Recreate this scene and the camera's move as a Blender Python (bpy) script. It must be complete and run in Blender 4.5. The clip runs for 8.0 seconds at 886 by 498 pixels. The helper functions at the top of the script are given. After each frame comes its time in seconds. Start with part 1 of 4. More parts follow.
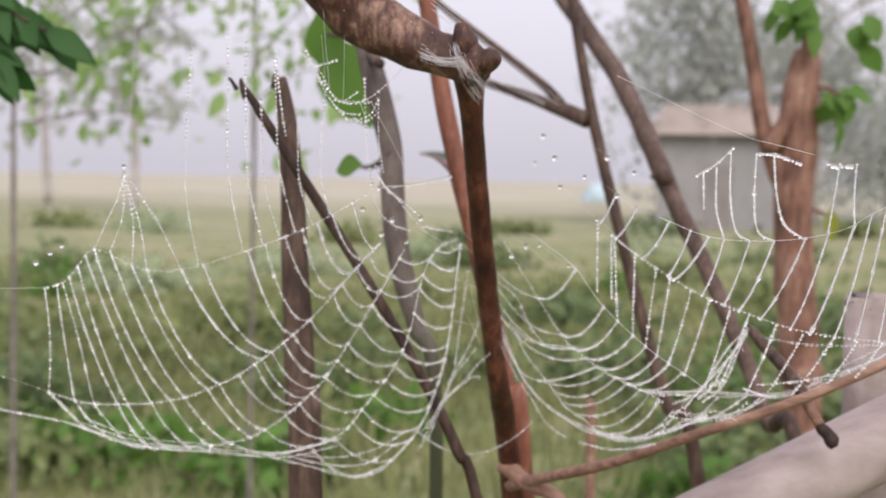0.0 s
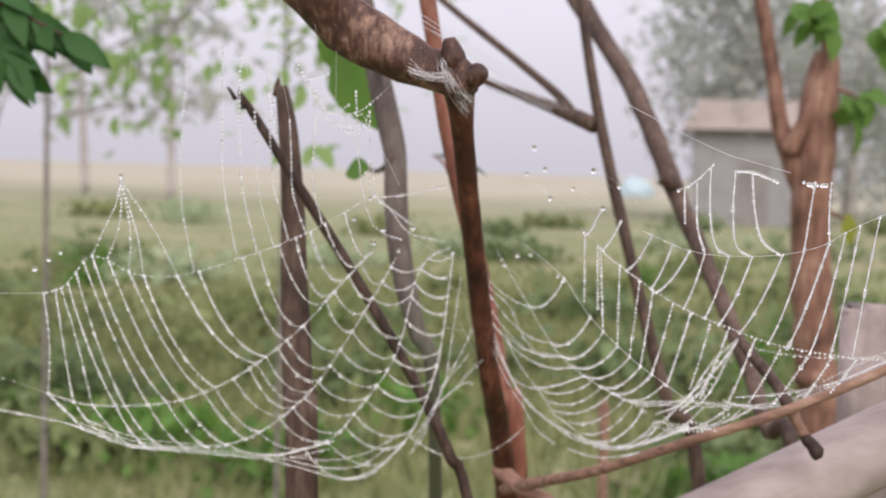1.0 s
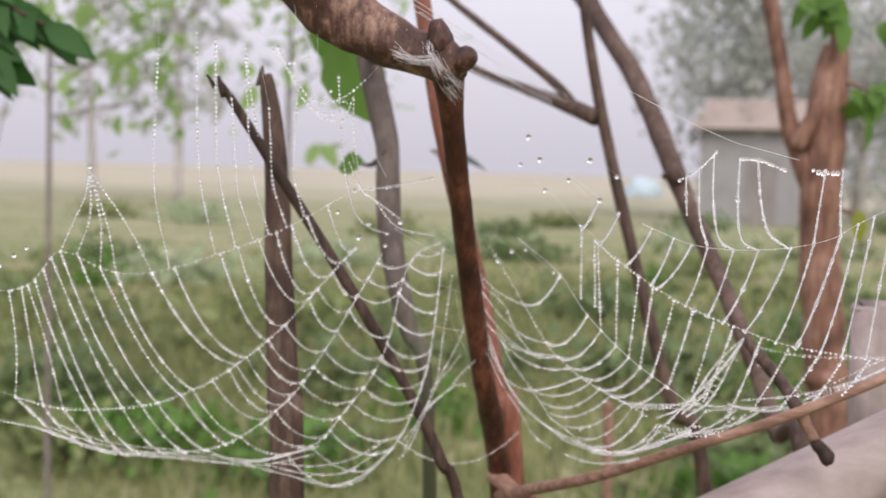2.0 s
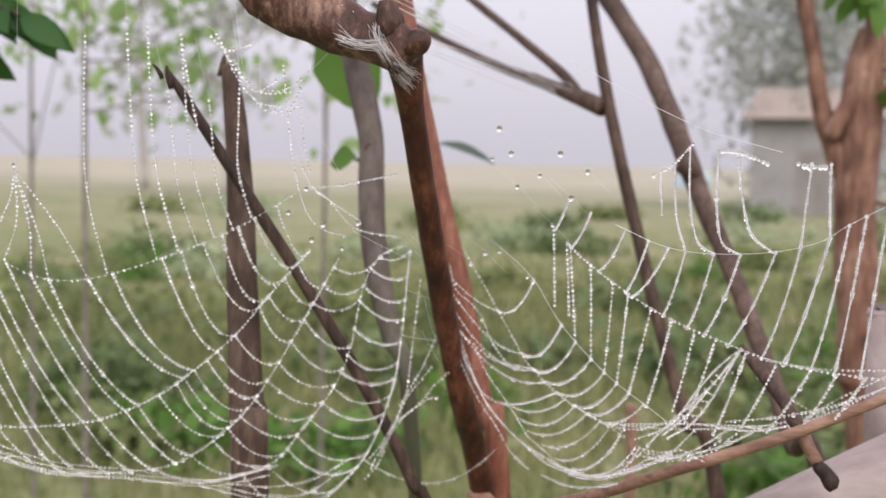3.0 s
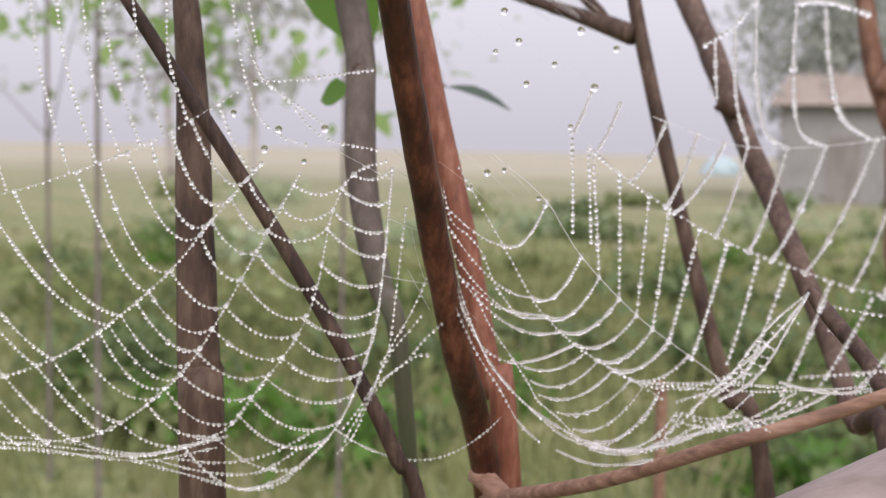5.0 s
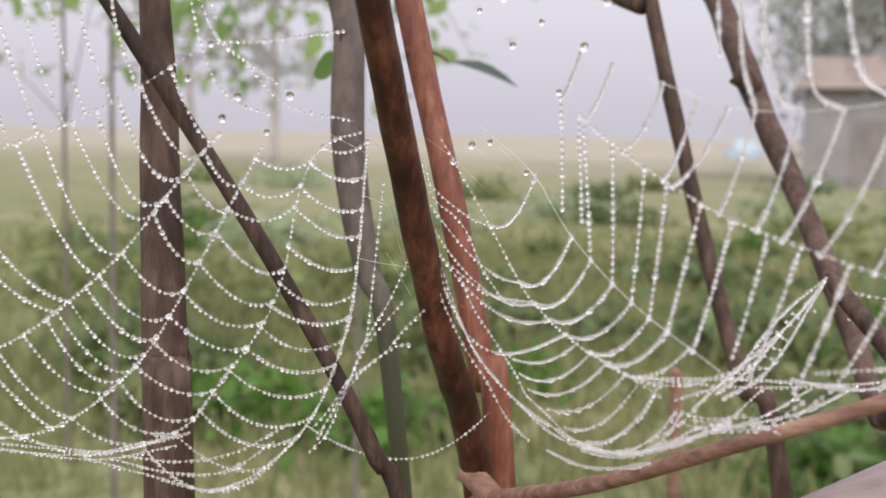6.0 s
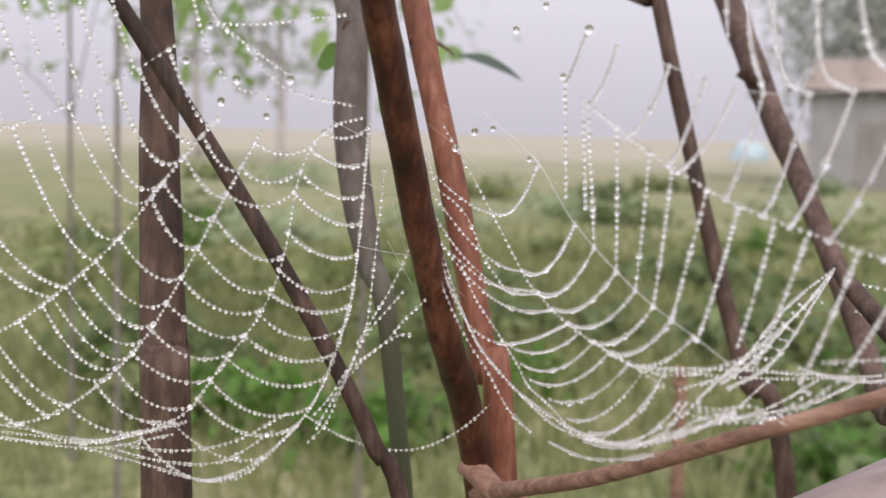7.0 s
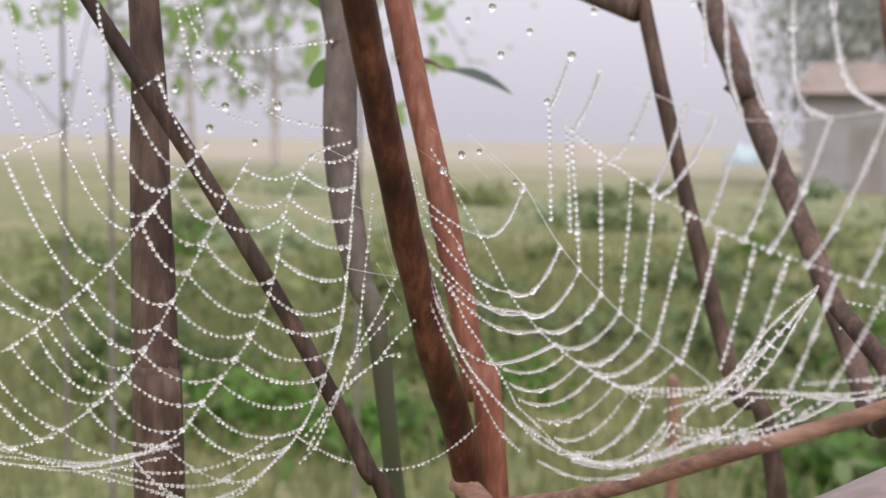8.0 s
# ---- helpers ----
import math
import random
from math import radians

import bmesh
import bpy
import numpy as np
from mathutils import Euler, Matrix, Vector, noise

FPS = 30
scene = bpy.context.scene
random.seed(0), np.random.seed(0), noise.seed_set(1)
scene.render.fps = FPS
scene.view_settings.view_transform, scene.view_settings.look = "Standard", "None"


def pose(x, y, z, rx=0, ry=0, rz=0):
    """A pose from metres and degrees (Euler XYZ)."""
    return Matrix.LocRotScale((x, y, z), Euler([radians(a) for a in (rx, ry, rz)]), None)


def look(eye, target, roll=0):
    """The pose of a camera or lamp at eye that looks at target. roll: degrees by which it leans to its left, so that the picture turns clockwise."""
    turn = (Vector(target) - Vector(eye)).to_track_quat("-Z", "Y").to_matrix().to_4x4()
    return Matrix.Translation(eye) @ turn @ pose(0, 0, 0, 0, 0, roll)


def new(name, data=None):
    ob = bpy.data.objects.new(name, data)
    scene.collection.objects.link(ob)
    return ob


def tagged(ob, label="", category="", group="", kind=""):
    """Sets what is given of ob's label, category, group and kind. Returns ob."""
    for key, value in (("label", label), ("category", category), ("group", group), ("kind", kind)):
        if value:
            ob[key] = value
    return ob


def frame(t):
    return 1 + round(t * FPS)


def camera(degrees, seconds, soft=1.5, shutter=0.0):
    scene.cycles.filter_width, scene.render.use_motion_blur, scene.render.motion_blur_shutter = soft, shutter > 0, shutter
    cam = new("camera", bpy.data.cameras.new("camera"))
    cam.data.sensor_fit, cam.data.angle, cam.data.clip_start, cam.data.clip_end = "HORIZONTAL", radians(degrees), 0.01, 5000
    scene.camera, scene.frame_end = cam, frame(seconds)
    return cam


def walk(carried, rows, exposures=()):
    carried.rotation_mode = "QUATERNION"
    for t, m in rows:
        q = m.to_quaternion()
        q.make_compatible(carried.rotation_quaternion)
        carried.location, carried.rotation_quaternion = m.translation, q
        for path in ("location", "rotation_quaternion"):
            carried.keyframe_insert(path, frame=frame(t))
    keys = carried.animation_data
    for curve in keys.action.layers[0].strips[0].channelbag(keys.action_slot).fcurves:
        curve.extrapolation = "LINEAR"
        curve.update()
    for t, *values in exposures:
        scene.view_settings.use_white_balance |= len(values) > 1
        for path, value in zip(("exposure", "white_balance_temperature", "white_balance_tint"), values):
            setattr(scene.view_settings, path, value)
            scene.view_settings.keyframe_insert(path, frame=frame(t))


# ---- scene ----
cam = camera(42.0, 8.0)
PATH = [
    (0, look((0.0741, -0.4611, 1.2464), (-0.0938, 0.5223, 1.1780), 1.08)),
    (0.5, look((0.0921, -0.4656, 1.2536), (-0.1008, 0.5127, 1.1781), 1.19)),
    (1, look((0.0935, -0.4663, 1.2545), (-0.1030, 0.5113, 1.1791), 1.57)),
    (2.5, look((0.1023, -0.4173, 1.2493), (-0.1154, 0.5557, 1.1730), 1.03)),
    (3, look((0.1193, -0.3930, 1.2521), (-0.1252, 0.5732, 1.1694), 0.98)),
    (3.5, look((0.1138, -0.3637, 1.2376), (-0.1307, 0.6027, 1.1576), 1.23)),
    (4, look((0.1112, -0.3482, 1.2307), (-0.1442, 0.6154, 1.1519), 1.16)),
    (4.5, look((0.1104, -0.3265, 1.2284), (-0.1566, 0.6335, 1.1444), 0.95)),
    (5, look((0.1085, -0.3042, 1.2230), (-0.1569, 0.6554, 1.1294), 1.08)),
    (6.5, look((0.1123, -0.2644, 1.2175), (-0.1775, 0.6864, 1.1078), 1.06)),
    (7, look((0.1111, -0.2656, 1.2153), (-0.1757, 0.6863, 1.1072), 1.38)),
    (7.5, look((0.1103, -0.2699, 1.2195), (-0.1733, 0.6836, 1.1174), 1.08)),
    (8, look((0.1138, -0.2679, 1.2198), (-0.1693, 0.6857, 1.1179), 0.82)),
]
walk(cam, PATH, [(0, 0.0), (1.0, 0.0), (4.0, -0.04), (8.0, -0.06)])

# focus on the web
cam.data.dof.use_dof = True
cam.data.dof.focus_distance = 0.355
cam.data.dof.aperture_fstop = 16.0

# ---------------------------------------------------------------- world and light
world = bpy.data.worlds.new("misty_morning")
scene.world = world
world.use_nodes = True
wn, wl = world.node_tree.nodes, world.node_tree.links
wn.clear()
sky = wn.new("ShaderNodeTexSky")
sky.sky_type = "NISHITA"
sky.sun_disc = False
sky.sun_elevation = radians(38)
sky.sun_rotation = radians(150)
sky.dust_density = 6.0
dim = wn.new("ShaderNodeMix")
dim.data_type = "RGBA"
dim.blend_type = "MULTIPLY"
dim.inputs[0].default_value = 1.0
dim.inputs[7].default_value = (0.1, 0.1, 0.1, 1)
cloud = wn.new("ShaderNodeMix")
cloud.data_type = "RGBA"
cloud.inputs[0].default_value = 0.9
cloud.inputs[7].default_value = (0.965, 0.92, 1.04, 1)
bg = wn.new("ShaderNodeBackground")
bg.inputs["Strength"].default_value = 1.0
wout = wn.new("ShaderNodeOutputWorld")
way = wn.new("ShaderNodeTexCoord")
up = wn.new("ShaderNodeSeparateXYZ")
wl.new(way.outputs["Generated"], up.inputs[0])
veil = wn.new("ShaderNodeValToRGB")
veil.color_ramp.elements[0].color = (0.345, 0.345, 0.345, 1)
veil.color_ramp.elements[1].color = (0.86, 0.86, 0.86, 1)
veil.color_ramp.elements.new(0.16).color = (0.47, 0.47, 0.47, 1)
veil.color_ramp.elements.new(0.32).color = (0.62, 0.62, 0.62, 1)
wl.new(up.outputs["Z"], veil.inputs[0])
lift = wn.new("ShaderNodeMath")
lift.operation = "MULTIPLY"
lift.inputs[1].default_value = 2.1
wl.new(veil.outputs[0], lift.inputs[0])
wl.new(lift.outputs[0], bg.inputs["Strength"])
wl.new(sky.outputs[0], dim.inputs[6])
wl.new(dim.outputs[2], cloud.inputs[6])
wl.new(cloud.outputs[2], bg.inputs["Color"])
wl.new(bg.outputs[0], wout.inputs["Surface"])

sun_data = bpy.data.lights.new("veiled_sun", "SUN")
sun_data.energy = 2.3
sun_data.angle = radians(40)
sun_data.color = (1.0, 0.96, 0.9)
sun = new("veiled_sun", sun_data)
sun.matrix_world = look((1.5, -3.0, 4.0), (0, 0, 1.2))


# ---------------------------------------------------------------- materials
def material(name, rough=0.7):
    m = bpy.data.materials.new(name)
    m.use_nodes = True
    b = m.node_tree.nodes["Principled BSDF"]
    b.inputs["Roughness"].default_value = rough
    b.inputs["Specular IOR Level"].default_value = 0.3
    return m, m.node_tree.nodes, m.node_tree.links, b


def ramp(nodes, stops):
    r = nodes.new("ShaderNodeValToRGB")
    e = r.color_ramp.elements
    while len(e) < len(stops):
        e.new(0.5)
    for k, (p, c) in enumerate(stops):
        e[k].position = p
        e[k].color = (*c, 1)
    return r


def bark(name, dark, mid, light, scale=60.0, bump=0.5, rough=0.7, stretch=0.18, across=1.0):
    """Bark: long grain, patches and fine cracks."""
    m, n, l, b = material(name, rough)
    tc = n.new("ShaderNodeTexCoord")
    mp = n.new("ShaderNodeMapping")
    mp.inputs["Scale"].default_value = (across, 1, stretch)
    l.new(tc.outputs["Object"], mp.inputs["Vector"])
    grain = n.new("ShaderNodeTexNoise")
    grain.inputs["Scale"].default_value = scale * 6
    grain.inputs["Detail"].default_value = 6
    grain.inputs["Roughness"].default_value = 0.65
    l.new(mp.outputs[0], grain.inputs["Vector"])
    patch = n.new("ShaderNodeTexNoise")
    patch.inputs["Scale"].default_value = scale
    patch.inputs["Detail"].default_value = 4
    l.new(tc.outputs["Object"], patch.inputs["Vector"])
    mix = n.new("ShaderNodeMath")
    mix.operation = "MULTIPLY_ADD"
    mix.inputs[1].default_value = 0.55
    l.new(grain.outputs["Fac"], mix.inputs[0])
    half = n.new("ShaderNodeMath")
    half.operation = "MULTIPLY"
    half.inputs[1].default_value = 0.45
    l.new(patch.outputs["Fac"], half.inputs[0])
    l.new(half.outputs[0], mix.inputs[2])
    r = ramp(n, ((0.34, dark), (0.5, mid), (0.66, light)))
    l.new(mix.outputs[0], r.inputs[0])
    l.new(r.outputs[0], b.inputs["Base Color"])
    bp = n.new("ShaderNodeBump")
    bp.inputs["Strength"].default_value = bump
    bp.inputs["Distance"].default_value = 0.0012
    l.new(grain.outputs["Fac"], bp.inputs["Height"])
    l.new(bp.outputs[0], b.inputs["Normal"])
    return m


BARK_STEM = bark("wet_brown_bark", (0.016, 0.006, 0.0035), (0.052, 0.016, 0.009), (0.14, 0.053, 0.030), rough=0.45)
BARK_RED = bark("russet_bark", (0.08, 0.027, 0.017), (0.17, 0.060, 0.036), (0.27, 0.12, 0.078), rough=0.55)
BARK_DARK = bark("dark_twig_bark", (0.014, 0.008, 0.006), (0.042, 0.024, 0.018), (0.10, 0.064, 0.048))
BARK_GREY = bark("grey_brown_bark", (0.022, 0.012, 0.009), (0.066, 0.039, 0.028), (0.135, 0.090, 0.066), scale=45)
BARK_PALE = bark("pale_brown_bark", (0.030, 0.017, 0.013), (0.078, 0.047, 0.036), (0.155, 0.106, 0.083), scale=40)
BARK_SAPLING = bark("grey_sapling_bark", (0.042, 0.032, 0.027), (0.088, 0.067, 0.057), (0.145, 0.117, 0.10), scale=30)
BARK_SAPLING_PLAIN = bark('dull_grey_bark', (0.10, 0.085, 0.075), (0.17, 0.145, 0.13), (0.25, 0.215, 0.195), scale=30)
# the sapling's foot is coloured patchy green to blend into the meadow in the camera's view
sap_n, sap_l = BARK_SAPLING.node_tree.nodes, BARK_SAPLING.node_tree.links
sap_b = sap_n["Principled BSDF"]
sap_ramp = sap_b.inputs["Base Color"].links[0].from_socket
sap_tc = sap_n.new("ShaderNodeTexCoord")
sap_z = sap_n.new("ShaderNodeSeparateXYZ")
sap_l.new(sap_tc.outputs["Object"], sap_z.inputs[0])
sap_spots = sap_n.new("ShaderNodeTexNoise")
sap_spots.inputs["Scale"].default_value = 70
sap_spots.inputs["Detail"].default_value = 5
sap_l.new(sap_tc.outputs["Object"], sap_spots.inputs["Vector"])
sap_sum = sap_n.new("ShaderNodeMath")
sap_sum.operation = "MULTIPLY_ADD"
sap_sum.inputs[1].default_value = 0.12
sap_l.new(sap_spots.outputs["Fac"], sap_sum.inputs[0])
sap_l.new(sap_z.outputs["Z"], sap_sum.inputs[2])
sap_range = sap_n.new("ShaderNodeMapRange")
sap_range.inputs["From Min"].default_value = 1.255
sap_range.inputs["From Max"].default_value = 1.165
sap_l.new(sap_sum.outputs[0], sap_range.inputs["Value"])
sap_mix = sap_n.new("ShaderNodeMix")
sap_mix.data_type = "RGBA"
sap_l.new(sap_range.outputs[0], sap_mix.inputs[0])
sap_l.new(sap_ramp, sap_mix.inputs[6])
sap_mix.inputs[7].default_value = (0.085, 0.095, 0.055, 1)
sap_l.new(sap_mix.outputs[2], sap_b.inputs["Base Color"])
BARK_KNOT = bark("worn_knotty_bark", (0.014, 0.006, 0.004), (0.070, 0.030, 0.020), (0.30, 0.18, 0.13), scale=48, bump=1.0, rough=0.5, stretch=0.5)
BARK_TAN = bark("tan_twig_bark", (0.10, 0.052, 0.038), (0.23, 0.13, 0.092), (0.37, 0.24, 0.18), stretch=0.8, across=0.12)
BARK_RUST = bark("rust_trunk_bark", (0.05, 0.025, 0.018), (0.19, 0.095, 0.066), (0.34, 0.21, 0.155), scale=28)
WOOD_LOG = bark("weathered_pole_wood", (0.17, 0.13, 0.12), (0.28, 0.225, 0.21), (0.40, 0.33, 0.315), scale=14, bump=0.3, stretch=0.5, across=0.25)

# mist is painted into this bark: pale colour for the trees across the field
TRUNK_FAR = bark("mist_paled_bark", (0.30, 0.26, 0.24), (0.40, 0.36, 0.34), (0.5, 0.46, 0.44), scale=3)


def leaf_material(name, dark, light, trans=0.35):
    m, n, l, b = material(name, 0.6)
    oi = n.new("ShaderNodeNewGeometry")
    noise_tex = n.new("ShaderNodeTexNoise")
    noise_tex.inputs["Scale"].default_value = 70
    add = n.new("ShaderNodeMath")
    add.operation = "MULTIPLY_ADD"
    add.inputs[1].default_value = 0.6
    l.new(oi.outputs["Random Per Island"], add.inputs[0])
    sc = n.new("ShaderNodeMath")
    sc.operation = "MULTIPLY"
    sc.inputs[1].default_value = 0.4
    l.new(noise_tex.outputs["Fac"], sc.inputs[0])
    l.new(sc.outputs[0], add.inputs[2])
    r = ramp(n, ((0.1, dark), (0.9, light)))
    l.new(add.outputs[0], r.inputs[0])
    l.new(r.outputs[0], b.inputs["Base Color"])
    tr = n.new("ShaderNodeBsdfTranslucent")
    l.new(r.outputs[0], tr.inputs["Color"])
    mx = n.new("ShaderNodeMixShader")
    mx.inputs[0].default_value = trans
    l.new(b.outputs[0], mx.inputs[1])
    l.new(tr.outputs[0], mx.inputs[2])
    l.new(mx.outputs[0], n["Material Output"].inputs["Surface"])
    return m


LEAF_GREEN = leaf_material("fresh_green_leaf", (0.07, 0.15, 0.025), (0.14, 0.26, 0.05), 0.45)
LEAF_DARK = leaf_material("dark_green_leaf", (0.014, 0.050, 0.010), (0.05, 0.14, 0.03), 0.35)
LEAF_YELLOW = leaf_material("yellow_green_leaf", (0.22, 0.26, 0.04), (0.34, 0.36, 0.06), 0.45)
LEAF_PALE = leaf_material("pale_green_leaf", (0.20, 0.31, 0.10), (0.38, 0.52, 0.20), 0.6)
LEAF_BUSH = leaf_material("bush_leaf", (0.085, 0.122, 0.052), (0.205, 0.262, 0.110), 0.4)
# haze painted into the leaf colour for trees and shrubs farther back
LEAF_HAZE = leaf_material("haze_greyed_leaf", (0.27, 0.33, 0.19), (0.46, 0.52, 0.33), 0.55)
# base colour bleached to imitate the mist in front of the far trees
LEAF_MIST = leaf_material("mist_paled_leaf", (0.36, 0.38, 0.34), (0.47, 0.49, 0.445), 0.5)
LEAF_DULL = leaf_material("dull_teal_leaf", (0.06, 0.085, 0.07), (0.11, 0.14, 0.115), 0.3)
LEAF_WEED = leaf_material("dull_green_weed_leaf", (0.13, 0.165, 0.062), (0.28, 0.315, 0.128), 0.45)
GRASS = leaf_material("grass_blade", (0.136, 0.166, 0.064), (0.308, 0.312, 0.142), 0.4)

SILK, sn, sl, sb = material("spider_silk", 0.5)
sb.inputs["Base Color"].default_value = (0.86, 0.84, 0.85, 1)
silk_tr = sn.new("ShaderNodeBsdfTranslucent")
silk_tr.inputs["Color"].default_value = (0.86, 0.84, 0.85, 1)
silk_mix = sn.new("ShaderNodeMixShader")
silk_mix.inputs[0].default_value = 0.5
sl.new(sb.outputs[0], silk_mix.inputs[1])
sl.new(silk_tr.outputs[0], silk_mix.inputs[2])
sl.new(silk_mix.outputs[0], sn["Material Output"].inputs["Surface"])

WATER, an, al, ab = material("dew_water", 0.0)
ab.inputs["Base Color"].default_value = (1, 1, 1, 1)
ab.inputs["Specular IOR Level"].default_value = 0.5
ab.inputs["Transmission Weight"].default_value = 1.0
ab.inputs["IOR"].default_value = 1.333
milk = an.new("ShaderNodeBsdfTranslucent")
milk.inputs["Color"].default_value = (0.95, 0.94, 0.96, 1)
milk_front = an.new("ShaderNodeBsdfDiffuse")
milk_front.inputs["Color"].default_value = (0.95, 0.94, 0.96, 1)
milk_both = an.new("ShaderNodeAddShader")
al.new(milk.outputs[0], milk_both.inputs[0])
al.new(milk_front.outputs[0], milk_both.inputs[1])
dew = an.new("ShaderNodeMixShader")
dew.inputs[0].default_value = 0.08
al.new(ab.outputs[0], dew.inputs[1])
al.new(milk_both.outputs[0], dew.inputs[2])
al.new(dew.outputs[0], an["Material Output"].inputs["Surface"])

CLEAR, _, _, cb = material("clear_water", 0.0)
cb.inputs["Base Color"].default_value = (1, 1, 1, 1)
cb.inputs["Specular IOR Level"].default_value = 0.5
cb.inputs["Transmission Weight"].default_value = 1.0
cb.inputs["IOR"].default_value = 1.333

GROUND, gn, gl, gb = material("meadow_and_field", 0.95)
g_tc = gn.new("ShaderNodeTexCoord")
g_far = gn.new("ShaderNodeSeparateXYZ")
gl.new(g_tc.outputs["Object"], g_far.inputs[0])
g_noise = gn.new("ShaderNodeTexNoise")
g_noise.inputs["Scale"].default_value = 0.16
g_noise.inputs["Detail"].default_value = 8
gl.new(g_tc.outputs["Object"], g_noise.inputs["Vector"])
g_fine = gn.new("ShaderNodeTexNoise")
g_fine.inputs["Scale"].default_value = 9
g_fine.inputs["Detail"].default_value = 6
gl.new(g_tc.outputs["Object"], g_fine.inputs["Vector"])
g_green = ramp(gn, ((0.3, (0.075, 0.095, 0.034)), (0.5, (0.155, 0.172, 0.072)), (0.7, (0.25, 0.25, 0.12))))
gl.new(g_fine.outputs["Fac"], g_green.inputs[0])
g_patch = gn.new("ShaderNodeTexNoise")
g_patch.inputs["Scale"].default_value = 0.9
g_patch.inputs["Detail"].default_value = 3
gl.new(g_tc.outputs["Object"], g_patch.inputs["Vector"])
g_dry = ramp(gn, ((0.48, (0, 0, 0)), (0.70, (0.8, 0.8, 0.8))))
gl.new(g_patch.outputs["Fac"], g_dry.inputs[0])
g_meadow = gn.new("ShaderNodeMix")
g_meadow.data_type = "RGBA"
gl.new(g_dry.outputs[0], g_meadow.inputs[0])
gl.new(g_green.outputs[0], g_meadow.inputs[6])
g_meadow.inputs[7].default_value = (0.29, 0.24, 0.145, 1)
g_crop = ramp(gn, ((0.3, (0.27, 0.245, 0.18)), (0.7, (0.37, 0.34, 0.26))))
gl.new(g_noise.outputs["Fac"], g_crop.inputs[0])
g_edge = gn.new("ShaderNodeMath")
g_edge.operation = "MULTIPLY_ADD"
g_edge.inputs[1].default_value = 44
gl.new(g_noise.outputs["Fac"], g_edge.inputs[0])
gl.new(g_far.outputs["Y"], g_edge.inputs[2])
g_range = gn.new("ShaderNodeMapRange")
g_range.inputs["From Min"].default_value = 30
g_range.inputs["From Max"].default_value = 95
g_range.interpolation_type = "SMOOTHSTEP"
gl.new(g_edge.outputs[0], g_range.inputs["Value"])
g_mix = gn.new("ShaderNodeMix")
g_mix.data_type = "RGBA"
gl.new(g_range.outputs[0], g_mix.inputs[0])
gl.new(g_meadow.outputs[2], g_mix.inputs[6])
gl.new(g_crop.outputs[0], g_mix.inputs[7])
gl.new(g_mix.outputs[2], gb.inputs["Base Color"])

PLASTIC, _, _, pb = material("faded_blue_plastic", 0.5)
pb.inputs["Base Color"].default_value = (0.42, 0.52, 0.56, 1)


# ---------------------------------------------------------------- makers
def mesh_of(name, verts, faces, mat, smooth=True):
    me = bpy.data.meshes.new(name)
    me.from_pydata(verts, [], faces)
    if smooth:
        me.polygons.foreach_set("use_smooth", [True] * len(me.polygons))
    me.materials.append(mat)
    me.update()
    return me


def part(name, data, parent, label="", kind=""):
    ob = new(name, data)
    ob.parent = parent
    return tagged(ob, label, kind=kind)


def thing(name, at, label, category, group="", kind=""):
    """An Empty at the base of a thing, which carries its parts."""
    ob = new(name)
    ob.empty_display_size = 0.02
    ob.location = at
    ob["base"] = 1
    return tagged(ob, label, category, group, kind)


def settle(ob):
    """Keep the parts where they were made: in world places."""
    inv = Matrix.Translation(ob.location).inverted()
    for child in ob.children:
        child.matrix_parent_inverse = inv


def spline(points, step=0.004):
    """A smooth line through points of any dimension, by Catmull and Rom."""
    p = np.array(points, dtype=float)
    p = np.vstack([2 * p[0] - p[1], p, 2 * p[-1] - p[-2]])
    out = []
    for i in range(1, len(p) - 2):
        a, b, c, d = p[i - 1], p[i], p[i + 1], p[i + 2]
        n = max(2, int(np.linalg.norm((c - b)[:3]) / step))
        t = (np.arange(n) / n)[:, None]
        out.append(0.5 * (2 * b + (c - a) * t + (2 * a - 5 * b + 4 * c - d) * t ** 2 + (3 * b - a - 3 * c + d) * t ** 3))
    out.append(p[-2][None])
    return np.vstack(out)


def tube(points, radii, sides=8, rough=0.0, seed=0, cap=True):
    """Verts and faces of a round, uneven rod along points."""
    p = np.asarray(points, dtype=float)
    n = len(p)
    tan = np.gradient(p, axis=0)
    tan /= np.linalg.norm(tan, axis=1)[:, None] + 1e-12
    ref = np.array([0.0, 1.0, 0.0]) if abs(tan[n // 2][1]) < 0.8 else np.array([1.0, 0.0, 0.0])
    u = np.cross(tan, ref)
    u /= np.linalg.norm(u, axis=1)[:, None] + 1e-12
    v = np.cross(tan, u)
    ang = np.arange(sides) / sides * 2 * math.pi
    r = np.asarray(radii, dtype=float)[:, None] * np.ones((1, sides))
    if rough:
        rng = np.random.default_rng(seed)
        lump = rng.normal(0, 1, (n, sides))
        for _ in range(2):
            lump = (lump + np.roll(lump, 1, 1) + np.roll(lump, -1, 1)) / 3
            lump[1:-1] = (lump[:-2] + lump[1:-1] + lump[2:]) / 3
        r = r * (1 + rough * lump * 2.2)
    ring = p[:, None, :] + r[:, :, None] * (u[:, None, :] * np.cos(ang)[None, :, None] + v[:, None, :] * np.sin(ang)[None, :, None])
    verts = ring.reshape(-1, 3).tolist()
    faces = []
    for i in range(n - 1):
        for k in range(sides):
            a, b = i * sides + k, i * sides + (k + 1) % sides
            faces.append((a, b, b + sides, a + sides))
    if cap:
        faces.append(tuple(range(sides - 1, -1, -1)))
        faces.append(tuple(range((n - 1) * sides, n * sides)))
    return verts, faces


